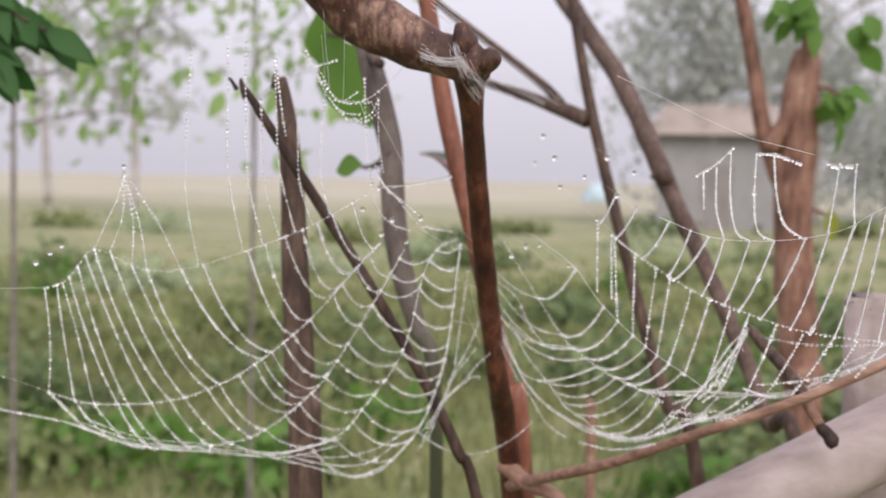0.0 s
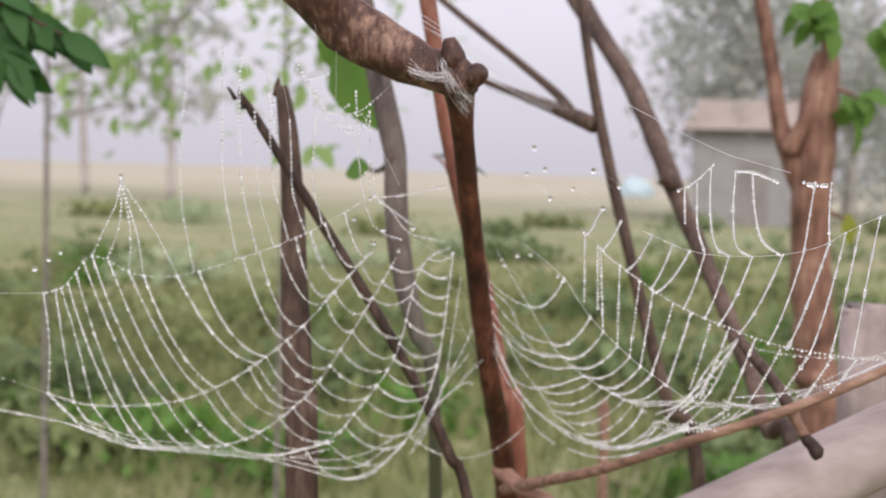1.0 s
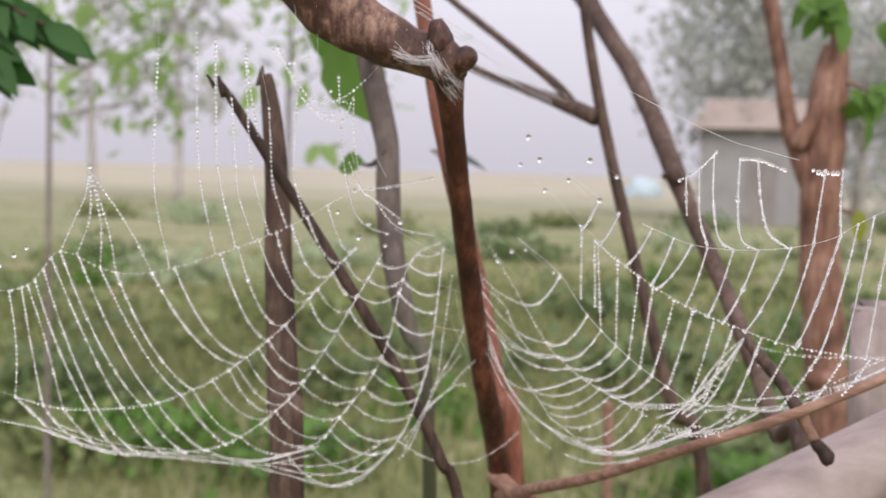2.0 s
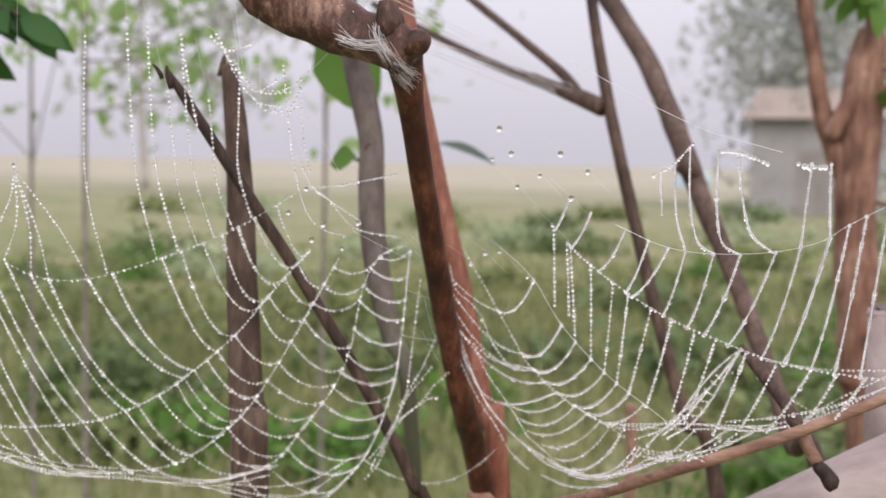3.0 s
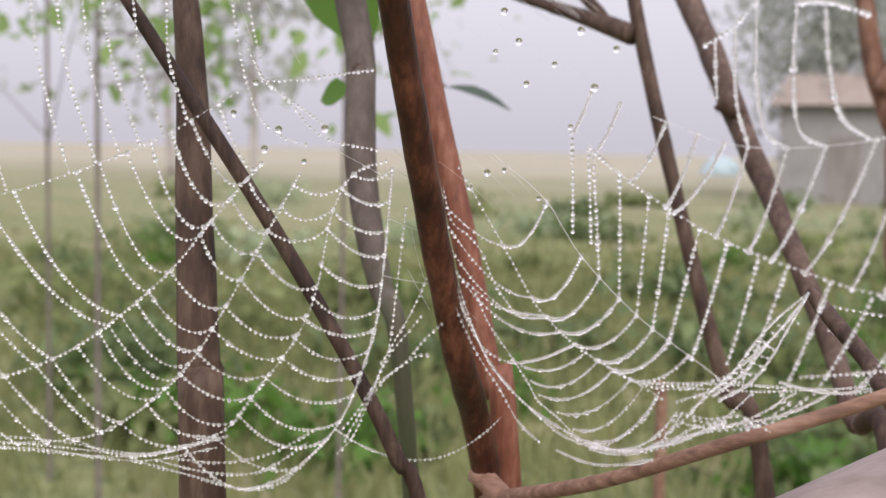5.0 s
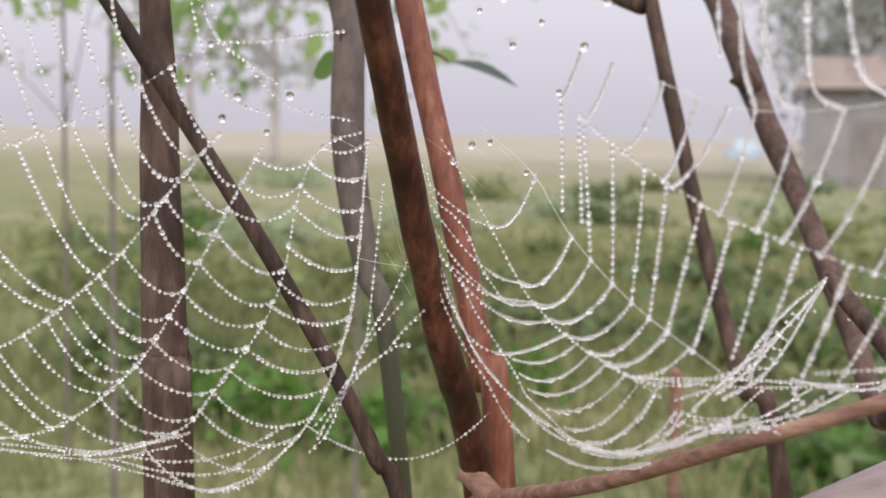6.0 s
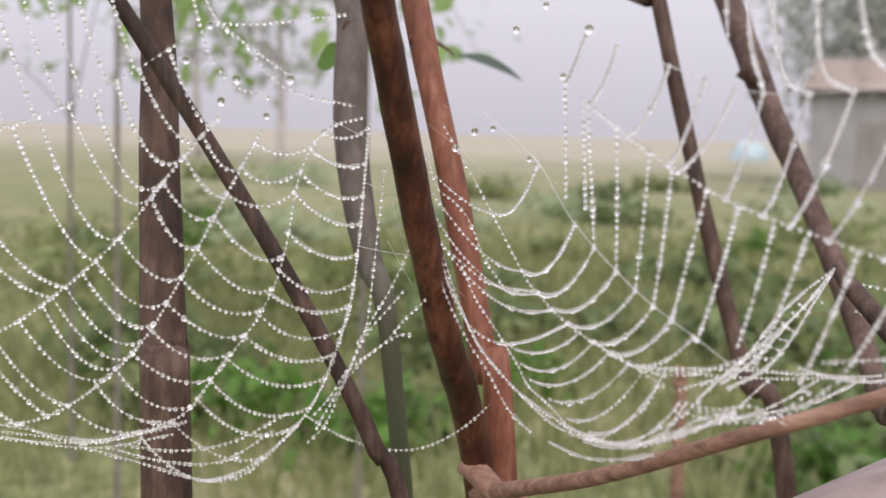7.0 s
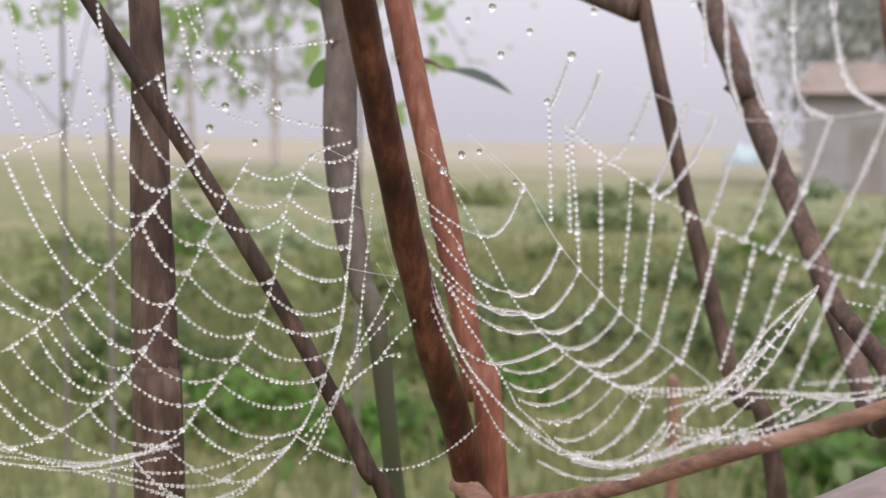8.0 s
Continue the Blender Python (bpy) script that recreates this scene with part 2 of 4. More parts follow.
def rod(name, line, mat, parent, label="", sides=10, rough=0.05, seed=0, step=0.006, nodes=0):
    """A twig or trunk through (x, y, z, radius); nodes: swellings along it."""
    s = spline(line, step)
    r = np.maximum(s[:, 3], 0.0004)
    if nodes:
        rng = np.random.default_rng(seed + 7)
        along = np.linspace(0, 1, len(s))
        for c in rng.uniform(0.05, 0.95, nodes):
            r = r * (1 + 0.22 * np.exp(-((along - c) / 0.012) ** 2))
    v, f = tube(s[:, :3], r, sides, rough, seed)
    return part(name, mesh_of(name, v, f, mat), parent, label)


def leaf_arrays(at, way, up, length, width, fold=0.25, droop=0.3):
    """One leaf: a pointed, folded, drooping blade of ten quads."""
    way, up = Vector(way).normalized(), Vector(up).normalized()
    side = way.cross(up).normalized()
    up = side.cross(way)
    verts, faces = [], []
    prof = (0.04, 0.62, 1.0, 0.93, 0.6, 0.03)
    for i, w in enumerate(prof):
        t = i / (len(prof) - 1)
        mid = Vector(at) + way * (length * t) - up * (droop * length * t * t)
        for s in (-1, 0, 1):
            verts.append(tuple(mid + side * (s * w * width / 2) + up * (abs(s) * fold * w * width / 2)))
    for i in range(len(prof) - 1):
        for s in (0, 1):
            a = i * 3 + s
            faces.append((a, a + 1, a + 4, a + 3))
    return verts, faces


def joined(name, pieces, mat):
    verts, faces = [], []
    for v, f in pieces:
        k = len(verts)
        verts += v
        faces += [tuple(i + k for i in q) for q in f]
    return mesh_of(name, verts, faces, mat)


# ---------------------------------------------------------------- ground, field and distance
n_g = 48
gx = np.sign(np.linspace(-1, 1, n_g)) * np.abs(np.linspace(-1, 1, n_g)) ** 2.4 * 900
gy = np.sign(np.linspace(-1, 1, n_g)) * np.abs(np.linspace(-1, 1, n_g)) ** 2.4 * 900
g_rng = np.random.default_rng(3)
g_verts = [(x, y, (float(g_rng.normal(0, 0.02)) if abs(x) < 40 and abs(y) < 40 else 0.0) - 0.008 * max(0.0, y - 16)) for y in gy for x in gx]
g_faces = [(j * n_g + i, j * n_g + i + 1, (j + 1) * n_g + i + 1, (j + 1) * n_g + i) for j in range(n_g - 1) for i in range(n_g - 1)]
tagged(new("ground", mesh_of("ground", g_verts, g_faces, GROUND)), "green meadow running into a pale dry field under mist", "ground", kind="structure")


def grass_field():
    """Blades in loose tufts over the meadow in front of the field."""
    rng = np.random.default_rng(11)
    n_front, n_round = 26000, 18000
    n = n_front + n_round
    y = np.clip(np.concatenate([rng.normal(6.0, 3.6, n_front), rng.normal(0, 5.5, n_round)]), -18, 18)
    x = np.concatenate([rng.normal(0, 3.6, n_front), rng.normal(0, 5.5, n_round)]) - 0.2 * np.maximum(y, 0)
    clump = np.array([noise.noise((a * 0.5, b * 0.5, 0)) for a, b in zip(x, y)])
    h = (0.06 + 0.12 * rng.random(n)) * (1 + 0.9 * clump) * (1.15 - 0.045 * np.abs(y))
    w = 0.004 + 0.0012 * np.abs(y)
    a = rng.random(n) * 6.283
    lean = rng.normal(0, 0.35, (n, 2)) * h[:, None]
    dx, dy = np.cos(a) * w, np.sin(a) * w
    base = np.stack([x, y, np.zeros(n)], 1)
    v = np.empty((n, 5, 3))
    v[:, 0] = base + np.stack([-dx, -dy, np.full(n, -0.03)], 1)
    v[:, 1] = base + np.stack([dx, dy, np.full(n, -0.03)], 1)
    v[:, 2] = base + np.stack([dx * 0.8 + lean[:, 0] * 0.4, dy * 0.8 + lean[:, 1] * 0.4, h * 0.6], 1)
    v[:, 3] = base + np.stack([-dx * 0.8 + lean[:, 0] * 0.4, -dy * 0.8 + lean[:, 1] * 0.4, h * 0.6], 1)
    v[:, 4] = base + np.stack([lean[:, 0], lean[:, 1], h], 1)
    k = np.arange(n) * 5
    faces = np.stack([k, k + 1, k + 2, k + 3], 1).tolist() + np.stack([k + 3, k + 2, k + 4], 1).tolist()
    ob = new("grass", mesh_of("grass", v.reshape(-1, 3).tolist(), faces, GRASS, False))
    return tagged(ob, "wet green meadow grass in uneven tufts", "grass", kind="stuff")


grass_field()


def leaf_cloud(rng, centre, size, n, length, mat, name="crown", gaps=-0.12):
    """Many small leaves scattered in an uneven, gappy mass."""
    pieces = []
    while len(pieces) < n:
        p = rng.normal(0, 0.42, 3)
        if np.linalg.norm(p) > 1.1 or noise.noise(Vector(p * 2.6) + Vector(centre)) < gaps:
            continue
        q = np.array(centre) + p * np.array(size)
        way = rng.normal(0, 1, 3) + np.array([0, 0, -0.4])
        up = rng.normal(0, 0.5, 3) + np.array([0, 0, 1])
        s = length * rng.uniform(0.6, 1.3)
        pieces.append(leaf_arrays(q, way, up, s, s * 0.55))
    return joined(name, pieces, mat)


def bush(at, size, n, length, mat, label, seed):
    """A low bush: a few stems and a mass of leaves."""
    rng = np.random.default_rng(seed)
    ob = thing("bush", (at[0], at[1], 0), label, "bush", "meadow bushes")
    for k in range(5):
        top = np.array(at) + rng.normal(0, 0.35, 3) * np.array(size)
        foot = np.array([at[0] + rng.normal(0, 0.06), at[1] + rng.normal(0, 0.06), -0.02])
        rod("stem", [(*foot, 0.012), (*((foot + top) / 2 + rng.normal(0, 0.03, 3)), 0.009), (*top, 0.004)], BARK_GREY, ob, sides=6, step=0.1, seed=seed + k)
    part("crown", leaf_cloud(rng, at, size, n, length, mat), ob)
    settle(ob)
    return ob


bush((-4.11, 6.63, 0.12), (1.3, 0.9, 0.28), 520, 0.12, LEAF_WEED, "green leafy bush low in the meadow", 21)
bush((-2.50, 7.30, 0.12), (0.7, 0.6, 0.3), 300, 0.12, LEAF_WEED, "green bush among the grass", 22)
bush((-0.02, 6.08, 0.1), (0.75, 0.6, 0.34), 420, 0.11, LEAF_BUSH, "small dark green bush in the meadow", 24)
bush((1.25, 7.91, 0.15), (0.6, 0.5, 0.35), 300, 0.12, LEAF_BUSH, "low green bush near the pole fence", 25)
bush((-2.75, 4.52, 0.1), (0.65, 0.5, 0.34), 480, 0.10, LEAF_BUSH, "dark green bush close to the stake", 29)
bush((-1.73, 5.40, 0.05), (0.55, 0.5, 0.28), 340, 0.10, LEAF_BUSH, "dark green bush in front of the trees", 28)
bush((1.08, 5.25, 0.12), (0.55, 0.5, 0.36), 380, 0.10, LEAF_BUSH, "dark green bush behind the pole fence", 30)
weed_rng = np.random.default_rng(77)
WEED_LOOKS = ((LEAF_GREEN, "fresh green weeds in the meadow grass"), (LEAF_BUSH, "dark green weeds in the meadow grass"), (LEAF_WEED, "dull green weeds in the meadow grass"))
for k in range(48):
    weed_y = 3.7 + 8.0 * (k / 48) ** 2.0
    weed_x = float(weed_rng.uniform(-0.72, 0.30)) * weed_y
    weed_size = float(weed_rng.uniform(0.24, 0.5))
    weed_mat, weed_label = WEED_LOOKS[int(weed_rng.choice(3, p=(0.4, 0.3, 0.3)))]
    bush((weed_x, weed_y, 0.05), (weed_size, weed_size, 0.12 + 0.18 * weed_size), 210, 0.095, weed_mat, weed_label, 300 + k)

for k in range(22):
    clump_y = 9.0 + 0.85 * k
    clump_x = float(weed_rng.uniform(-0.66, 0.26)) * clump_y
    clump_size = float(weed_rng.uniform(0.5, 1.1))
    clump_mat, clump_label = ((LEAF_BUSH, "dark green shrub out in the meadow"), (LEAF_HAZE, "grey-green shrub out in the meadow"), (LEAF_WEED, "dull green shrub out in the meadow"))[k % 3]
    bush((clump_x, clump_y, 0.1), (clump_size, clump_size * 0.7, 0.3 * clump_size), 190, 0.17, clump_mat, clump_label, 400 + k)


def far_tree(x, y, height, spread, girth, n, leaf, mat, label, seed, low=0.45):
    """A tree across the field: tapered trunk, limbs and a ragged crown."""
    rng = np.random.default_rng(seed)
    ob = thing("tree", (x, y, 0), label, "tree", "trees across the field")
    lean = rng.normal(0, 0.04, 2) * height
    top = (x + lean[0], y + lean[1], height * 0.9)
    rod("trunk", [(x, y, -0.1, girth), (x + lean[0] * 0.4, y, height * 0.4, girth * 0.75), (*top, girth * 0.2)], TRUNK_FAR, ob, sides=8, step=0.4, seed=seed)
    for k in range(6):
        z = height * rng.uniform(low, 0.8)
        a = rng.uniform(0, 6.283)
        d = spread * rng.uniform(0.5, 0.9)
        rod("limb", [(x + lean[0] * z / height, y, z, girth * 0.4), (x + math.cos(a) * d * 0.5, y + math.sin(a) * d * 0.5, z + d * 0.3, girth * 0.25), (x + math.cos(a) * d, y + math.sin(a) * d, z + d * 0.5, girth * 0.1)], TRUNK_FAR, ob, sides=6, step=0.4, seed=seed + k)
    part("crown", leaf_cloud(rng, (x + lean[0], y, height * (0.5 + low / 2)), (spread, spread, height * (1 - low) * 0.62), n, leaf, mat), ob)
    settle(ob)
    return ob


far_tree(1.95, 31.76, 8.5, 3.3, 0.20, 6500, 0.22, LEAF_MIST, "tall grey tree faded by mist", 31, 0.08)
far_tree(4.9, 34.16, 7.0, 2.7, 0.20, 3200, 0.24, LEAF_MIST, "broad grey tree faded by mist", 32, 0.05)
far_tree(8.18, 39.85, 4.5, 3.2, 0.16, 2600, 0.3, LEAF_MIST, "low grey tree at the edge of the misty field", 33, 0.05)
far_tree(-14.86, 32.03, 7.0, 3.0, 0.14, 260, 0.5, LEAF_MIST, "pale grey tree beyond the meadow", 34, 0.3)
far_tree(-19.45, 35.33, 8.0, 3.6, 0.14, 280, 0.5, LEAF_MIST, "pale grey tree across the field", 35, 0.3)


# boards, thatch and door are coloured greyish to imitate mist before them
SHED_WALL = bark("mist_greyed_boards", (0.22, 0.21, 0.21), (0.26, 0.25, 0.25), (0.30, 0.29, 0.29), scale=2)
SHED_ROOF = bark("mist_greyed_thatch", (0.25, 0.205, 0.185), (0.31, 0.255, 0.23), (0.37, 0.31, 0.285), scale=2)

SHED_DOOR = bark("mist_greyed_door_boards", (0.17, 0.15, 0.14), (0.22, 0.20, 0.19), (0.28, 0.25, 0.24), scale=2)


def box(x0, x1, y0, y1, z0, z1, lean=0.0):
    """Verts and faces of a box; lean: how far its top edges draw in."""
    v = [(x0, y0, z0), (x1, y0, z0), (x1, y1, z0), (x0, y1, z0), (x0 + lean, y0 + lean, z1), (x1 - lean, y0 + lean, z1), (x1 - lean, y1 - lean, z1), (x0 + lean, y1 - lean, z1)]
    return v, [(3, 2, 1, 0), (4, 5, 6, 7), (0, 1, 5, 4), (1, 2, 6, 5), (2, 3, 7, 6), (3, 0, 4, 7)]


def shed(x, y, z):
    """A low shed under the misty trees: walls, a thatched roof and a doorway."""
    ob = thing("shed", (x, y, z), "low grey shed with a brown thatched roof, colours greyed as by mist", "shed")
    v, f = box(x - 1.5, x + 1.5, y - 1, y + 1, z - 0.2, z + 2.4)
    part("wall", mesh_of("wall", v, f, SHED_WALL, False), ob)
    v, f = box(x - 1.8, x + 1.8, y - 1.35, y + 1.35, z + 2.35, z + 3.1, 0.45)
    part("roof", mesh_of("roof", v, f, SHED_ROOF, False), ob, "brown thatched roof greyed as by mist")
    v, f = box(x - 0.4, x + 0.35, y - 1.03, y - 0.99, z - 0.1, z + 1.6)
    part("door", mesh_of("door", v, f, SHED_DOOR, False), ob, "grey-brown closed door")
    settle(ob)


shed(1.95, 30.0, -0.12)


# ---------------------------------------------------------------- shrub stems that carry the web
def brown_shrub():
    """The stem beside the web, with its thick cut branch and elbow."""
    ob = thing("shrub", (0.08, 0.17, 0), "wet dark brown shrub with a thick bent top branch", "shrub")
    rod("stem", [(0.0045, -0.0025, 1.2920, 0.0078), (0.0045, 0.0027, 1.2823, 0.0064), (0.0047, 0.0095, 1.2696, 0.0049), (0.0051, 0.0219, 1.2465, 0.0047), (0.0068, 0.0464, 1.2008, 0.0048), (0.0099, 0.0724, 1.1523, 0.0052), (0.0151, 0.1123, 1.0779, 0.0059), (0.0411, 0.1573, 0.8000, 0.0090), (0.0761, 0.1973, -0.0300, 0.0130)], BARK_STEM, ob, sides=14, rough=0.05, seed=1, step=0.003, nodes=4)
    rod("branch", [(-0.1378, -0.0040, 1.3769, 0.0152), (-0.0637, -0.0140, 1.3324, 0.0134), (-0.0401, -0.0150, 1.3089, 0.0112), (-0.0214, -0.0170, 1.2985, 0.0093), (-0.0054, -0.0180, 1.2912, 0.0080), (0.0081, -0.0200, 1.2868, 0.0082), (0.0136, -0.0220, 1.2843, 0.0061)],
        BARK_KNOT, ob, "thick knotty brown branch", sides=22, rough=0.24, seed=2, step=0.006, nodes=2)
    rod("knob", [(0.0069, -0.0220, 1.2906, 0.0054), (0.0057, -0.0230, 1.2976, 0.0047), (0.0049, -0.0240, 1.3023, 0.0024)], BARK_KNOT, ob, "knobbly brown bud at the elbow", rough=0.15, seed=3, step=0.0012)
    rod("knob", [(0.0119, -0.0210, 1.2874, 0.0052), (0.0168, -0.0230, 1.2887, 0.0045), (0.0196, -0.0240, 1.2892, 0.0022)], BARK_KNOT, ob, "knobbly brown bud at the elbow", rough=0.15, seed=4, step=0.0012)
    rod("side_shoot", [(0.0109, 0.1060, 1.1002, 0.0051), (0.0220, 0.0970, 1.0937, 0.0042), (0.0365, 0.0920, 1.0900, 0.0033), (0.0405, 0.0910, 1.0859, 0.0034)], BARK_TAN, ob, "short tan side shoot", rough=0.1, seed=5, step=0.002)
    rod("side_twig", [(0.0135, 0.1060, 1.0895, 0.0034), (0.0300, 0.0880, 1.0985, 0.0028), (0.0620, 0.0600, 1.1145, 0.0024), (0.1000, 0.0400, 1.1348, 0.0023), (0.1400, 0.0400, 1.1512, 0.0022), (0.1800, 0.0400, 1.1713, 0.0021), (0.2300, 0.0400, 1.2015, 0.0019), (0.3400, 0.0500, 1.2680, 0.0013)],
        BARK_TAN, ob, "long tan side twig under the web", sides=14, rough=0.03, seed=6, step=0.005, nodes=3)
    rod("snapped_twig", [(0.1238, 0.0750, 1.1785, 0.0012), (0.1255, 0.0735, 1.1760, 0.0024), (0.1320, 0.0660, 1.1690, 0.0027), (0.1395, 0.0560, 1.1610, 0.0028), (0.1455, 0.0460, 1.1528, 0.0028)], BARK_DARK, ob, "short dark snapped twig", rough=0.09, seed=7, step=0.002)
    rod("bud_twig", [(0.1455, 0.0460, 1.1528, 0.0028), (0.1490, 0.0445, 1.1460, 0.0024), (0.1520, 0.0430, 1.1415, 0.0021)], BARK_TAN, ob, "short tan twig", rough=0.07, seed=8, step=0.002)
    rod("bud", [(0.1518, 0.0431, 1.1418, 0.0021), (0.1540, 0.0420, 1.1390, 0.0031), (0.1562, 0.0405, 1.1355, 0.0030), (0.1578, 0.0395, 1.1330, 0.0013)], BARK_DARK, ob, "dry wrinkled brown bud", rough=0.34, seed=9, step=0.001)
    settle(ob)
    return ob


def plain_stem(name, line, mat, label, category, seed, rough=0.05, nodes=5, extra=()):
    ob = thing(name, (line[-1][0], line[-1][1], 0), label, category)
    rod("stem", line, mat, ob, rough=rough, seed=seed, nodes=nodes, sides=12)
    for k, (pname, pline, pmat, plabel) in enumerate(extra):
        rod(pname, pline, pmat, ob, plabel, rough=0.06, seed=seed + 20 + k, nodes=1)
    settle(ob)
    return ob


brown_shrub()
russet = plain_stem("russet_shoot", [(-0.0481, 0.1513, 1.3685, 0.0045), (-0.0406, 0.1478, 1.3328, 0.0047), (-0.0314, 0.1434, 1.2886, 0.0049), (-0.0269, 0.1414, 1.2688, 0.0051), (-0.0199, 0.1388, 1.2427, 0.0052), (-0.0139, 0.1367, 1.2211, 0.0050), (-0.0050, 0.1335, 1.1887, 0.0051), (0.0036, 0.1301, 1.1544, 0.0051), (0.0105, 0.1271, 1.1244, 0.0052), (0.0181, 0.1237, 1.0902, 0.0056), (0.0477, 0.1337, 0.6000, 0.0090), (0.0577, 0.1437, -0.0300, 0.0120)],
           BARK_RED, "smooth russet shoot behind the brown shrub", "shoot", 41)
plain_stem("leaning_twig", [(-0.1002, 0.0249, 1.2831, 0.0010), (-0.0946, 0.0264, 1.2745, 0.0019), (-0.0868, 0.0285, 1.2623, 0.0022), (-0.0712, 0.0328, 1.2378, 0.0025), (-0.0510, 0.0385, 1.2052, 0.0025), (-0.0302, 0.0447, 1.1695, 0.0026), (-0.0140, 0.0502, 1.1381, 0.0026), (-0.0046, 0.0539, 1.1168, 0.0028), (0.0050, 0.0586, 1.0897, 0.0028), (0.0493, 0.0636, 0.9000, 0.0040), (0.1043, 0.0686, 0.5000, 0.0060), (0.1143, 0.0786, -0.0300, 0.0080)],
           BARK_DARK, "thin dark leaning twig with a split tip", "twig", 42, nodes=4, extra=(
    ("split_tip", [(-0.0974, 0.0245, 1.2757, 0.0017), (-0.0992, 0.0245, 1.2810, 0.0012), (-0.0999, 0.0245, 1.2846, 0.0006)], BARK_DARK, ""),
    ("split_tip", [(-0.1016, 0.0245, 1.2798, 0.0010), (-0.1042, 0.0245, 1.2838, 0.0007), (-0.1057, 0.0245, 1.2850, 0.0004)], BARK_DARK, "")))
plain_stem("broken_stake", [(-0.1010, 0.0838, 1.2894, 0.0028), (-0.0997, 0.0831, 1.2843, 0.0039), (-0.0962, 0.0808, 1.2663, 0.0050), (-0.0923, 0.0770, 1.2362, 0.0059), (-0.0882, 0.0710, 1.1902, 0.0067), (-0.0829, 0.0642, 1.1369, 0.0077), (-0.0784, 0.0580, 1.0889, 0.0084), (-0.0717, 0.0510, 0.6000, 0.0110), (-0.0717, 0.0510, -0.0300, 0.0130)],
           BARK_GREY, "grey-brown stake broken off at the top", "stake", 43, nodes=5, rough=0.07, extra=(
    ("splinter", [(-0.1035, 0.0832, 1.2844, 0.0022), (-0.1029, 0.0832, 1.2913, 0.0012), (-0.1027, 0.0832, 1.2938, 0.0005)], BARK_GREY, ""),))
plain_stem("forked_shrub", [(0.0076, 0.3679, 1.4434, 0.0029), (0.0193, 0.3569, 1.3835, 0.0032), (0.0313, 0.3455, 1.3218, 0.0037), (0.0402, 0.3384, 1.2831, 0.0040), (0.0522, 0.3300, 1.2374, 0.0040), (0.0733, 0.3162, 1.1628, 0.0041), (0.0940, 0.3042, 1.0973, 0.0042), (0.1183, 0.2919, 1.0308, 0.0042), (0.1757, 0.3019, 0.5000, 0.0080), (0.1957, 0.3119, -0.0300, 0.0100)],
           BARK_GREY, "slender grey-brown shrub with two side branches", "shrub", 44, extra=(
    ("branch", [(0.0362, 0.3370, 1.2818, 0.0058), (0.0147, 0.3561, 1.2912, 0.0051), (-0.0075, 0.3746, 1.2998, 0.0038), (-0.0502, 0.4080, 1.3154, 0.0030), (-0.0910, 0.4376, 1.3340, 0.0027), (-0.1630, 0.4855, 1.3682, 0.0023)], BARK_GREY, ""),
    ("branch", [(0.0179, 0.3550, 1.2917, 0.0043), (0.0079, 0.3617, 1.3038, 0.0033), (-0.0211, 0.3806, 1.3267, 0.0029), (-0.0782, 0.4154, 1.3695, 0.0026), (-0.1084, 0.4327, 1.3936, 0.0024)], BARK_GREY, "")))
plain_stem("crooked_trunk", [(-0.0350, 0.5714, 1.4538, 0.0076), (0.0022, 0.5207, 1.3982, 0.0075), (0.0316, 0.4807, 1.3543, 0.0073), (0.0559, 0.4472, 1.3177, 0.0074), (0.0804, 0.3995, 1.2654, 0.0075), (0.0977, 0.3635, 1.2259, 0.0065), (0.1190, 0.3239, 1.1826, 0.0057), (0.1406, 0.2795, 1.1340, 0.0052), (0.1530, 0.2482, 1.0996, 0.0050), (0.1710, 0.2033, 1.0505, 0.0048), (0.2230, 0.2033, 0.5000, 0.0110), (0.2330, 0.2033, -0.0300, 0.0130)],
           BARK_PALE, "crooked grey-brown trunk leaning over", "small tree", 45, rough=0.07, extra=(
    ("stub", [(0.0833, 0.3683, 1.2490, 0.0070), (0.0912, 0.3683, 1.2428, 0.0051), (0.0961, 0.3683, 1.2410, 0.0031)], BARK_PALE, ""),))


def leafy(ob, name, spots, mat, label=""):
    for at, way, up, length, width in spots:
        v, f = leaf_arrays(at, way, up, length, width)
        part(name, mesh_of(name, v, f, mat), ob, label)


rod("twig", [(-0.0226, 0.1350, 1.2454, 0.0020), (-0.0597, 0.2874, 1.2542, 0.0011), (-0.1046, 0.4652, 1.2597, 0.0007)], BARK_RED, russet, seed=46)
leafy(russet, "leaf", [((-0.1045, 0.4650, 1.2597), (1, 0.05, -0.08), (0, -0.45, 0.9), 0.0463, 0.0141)], LEAF_DULL, "dull dark green leaf")
settle(russet)


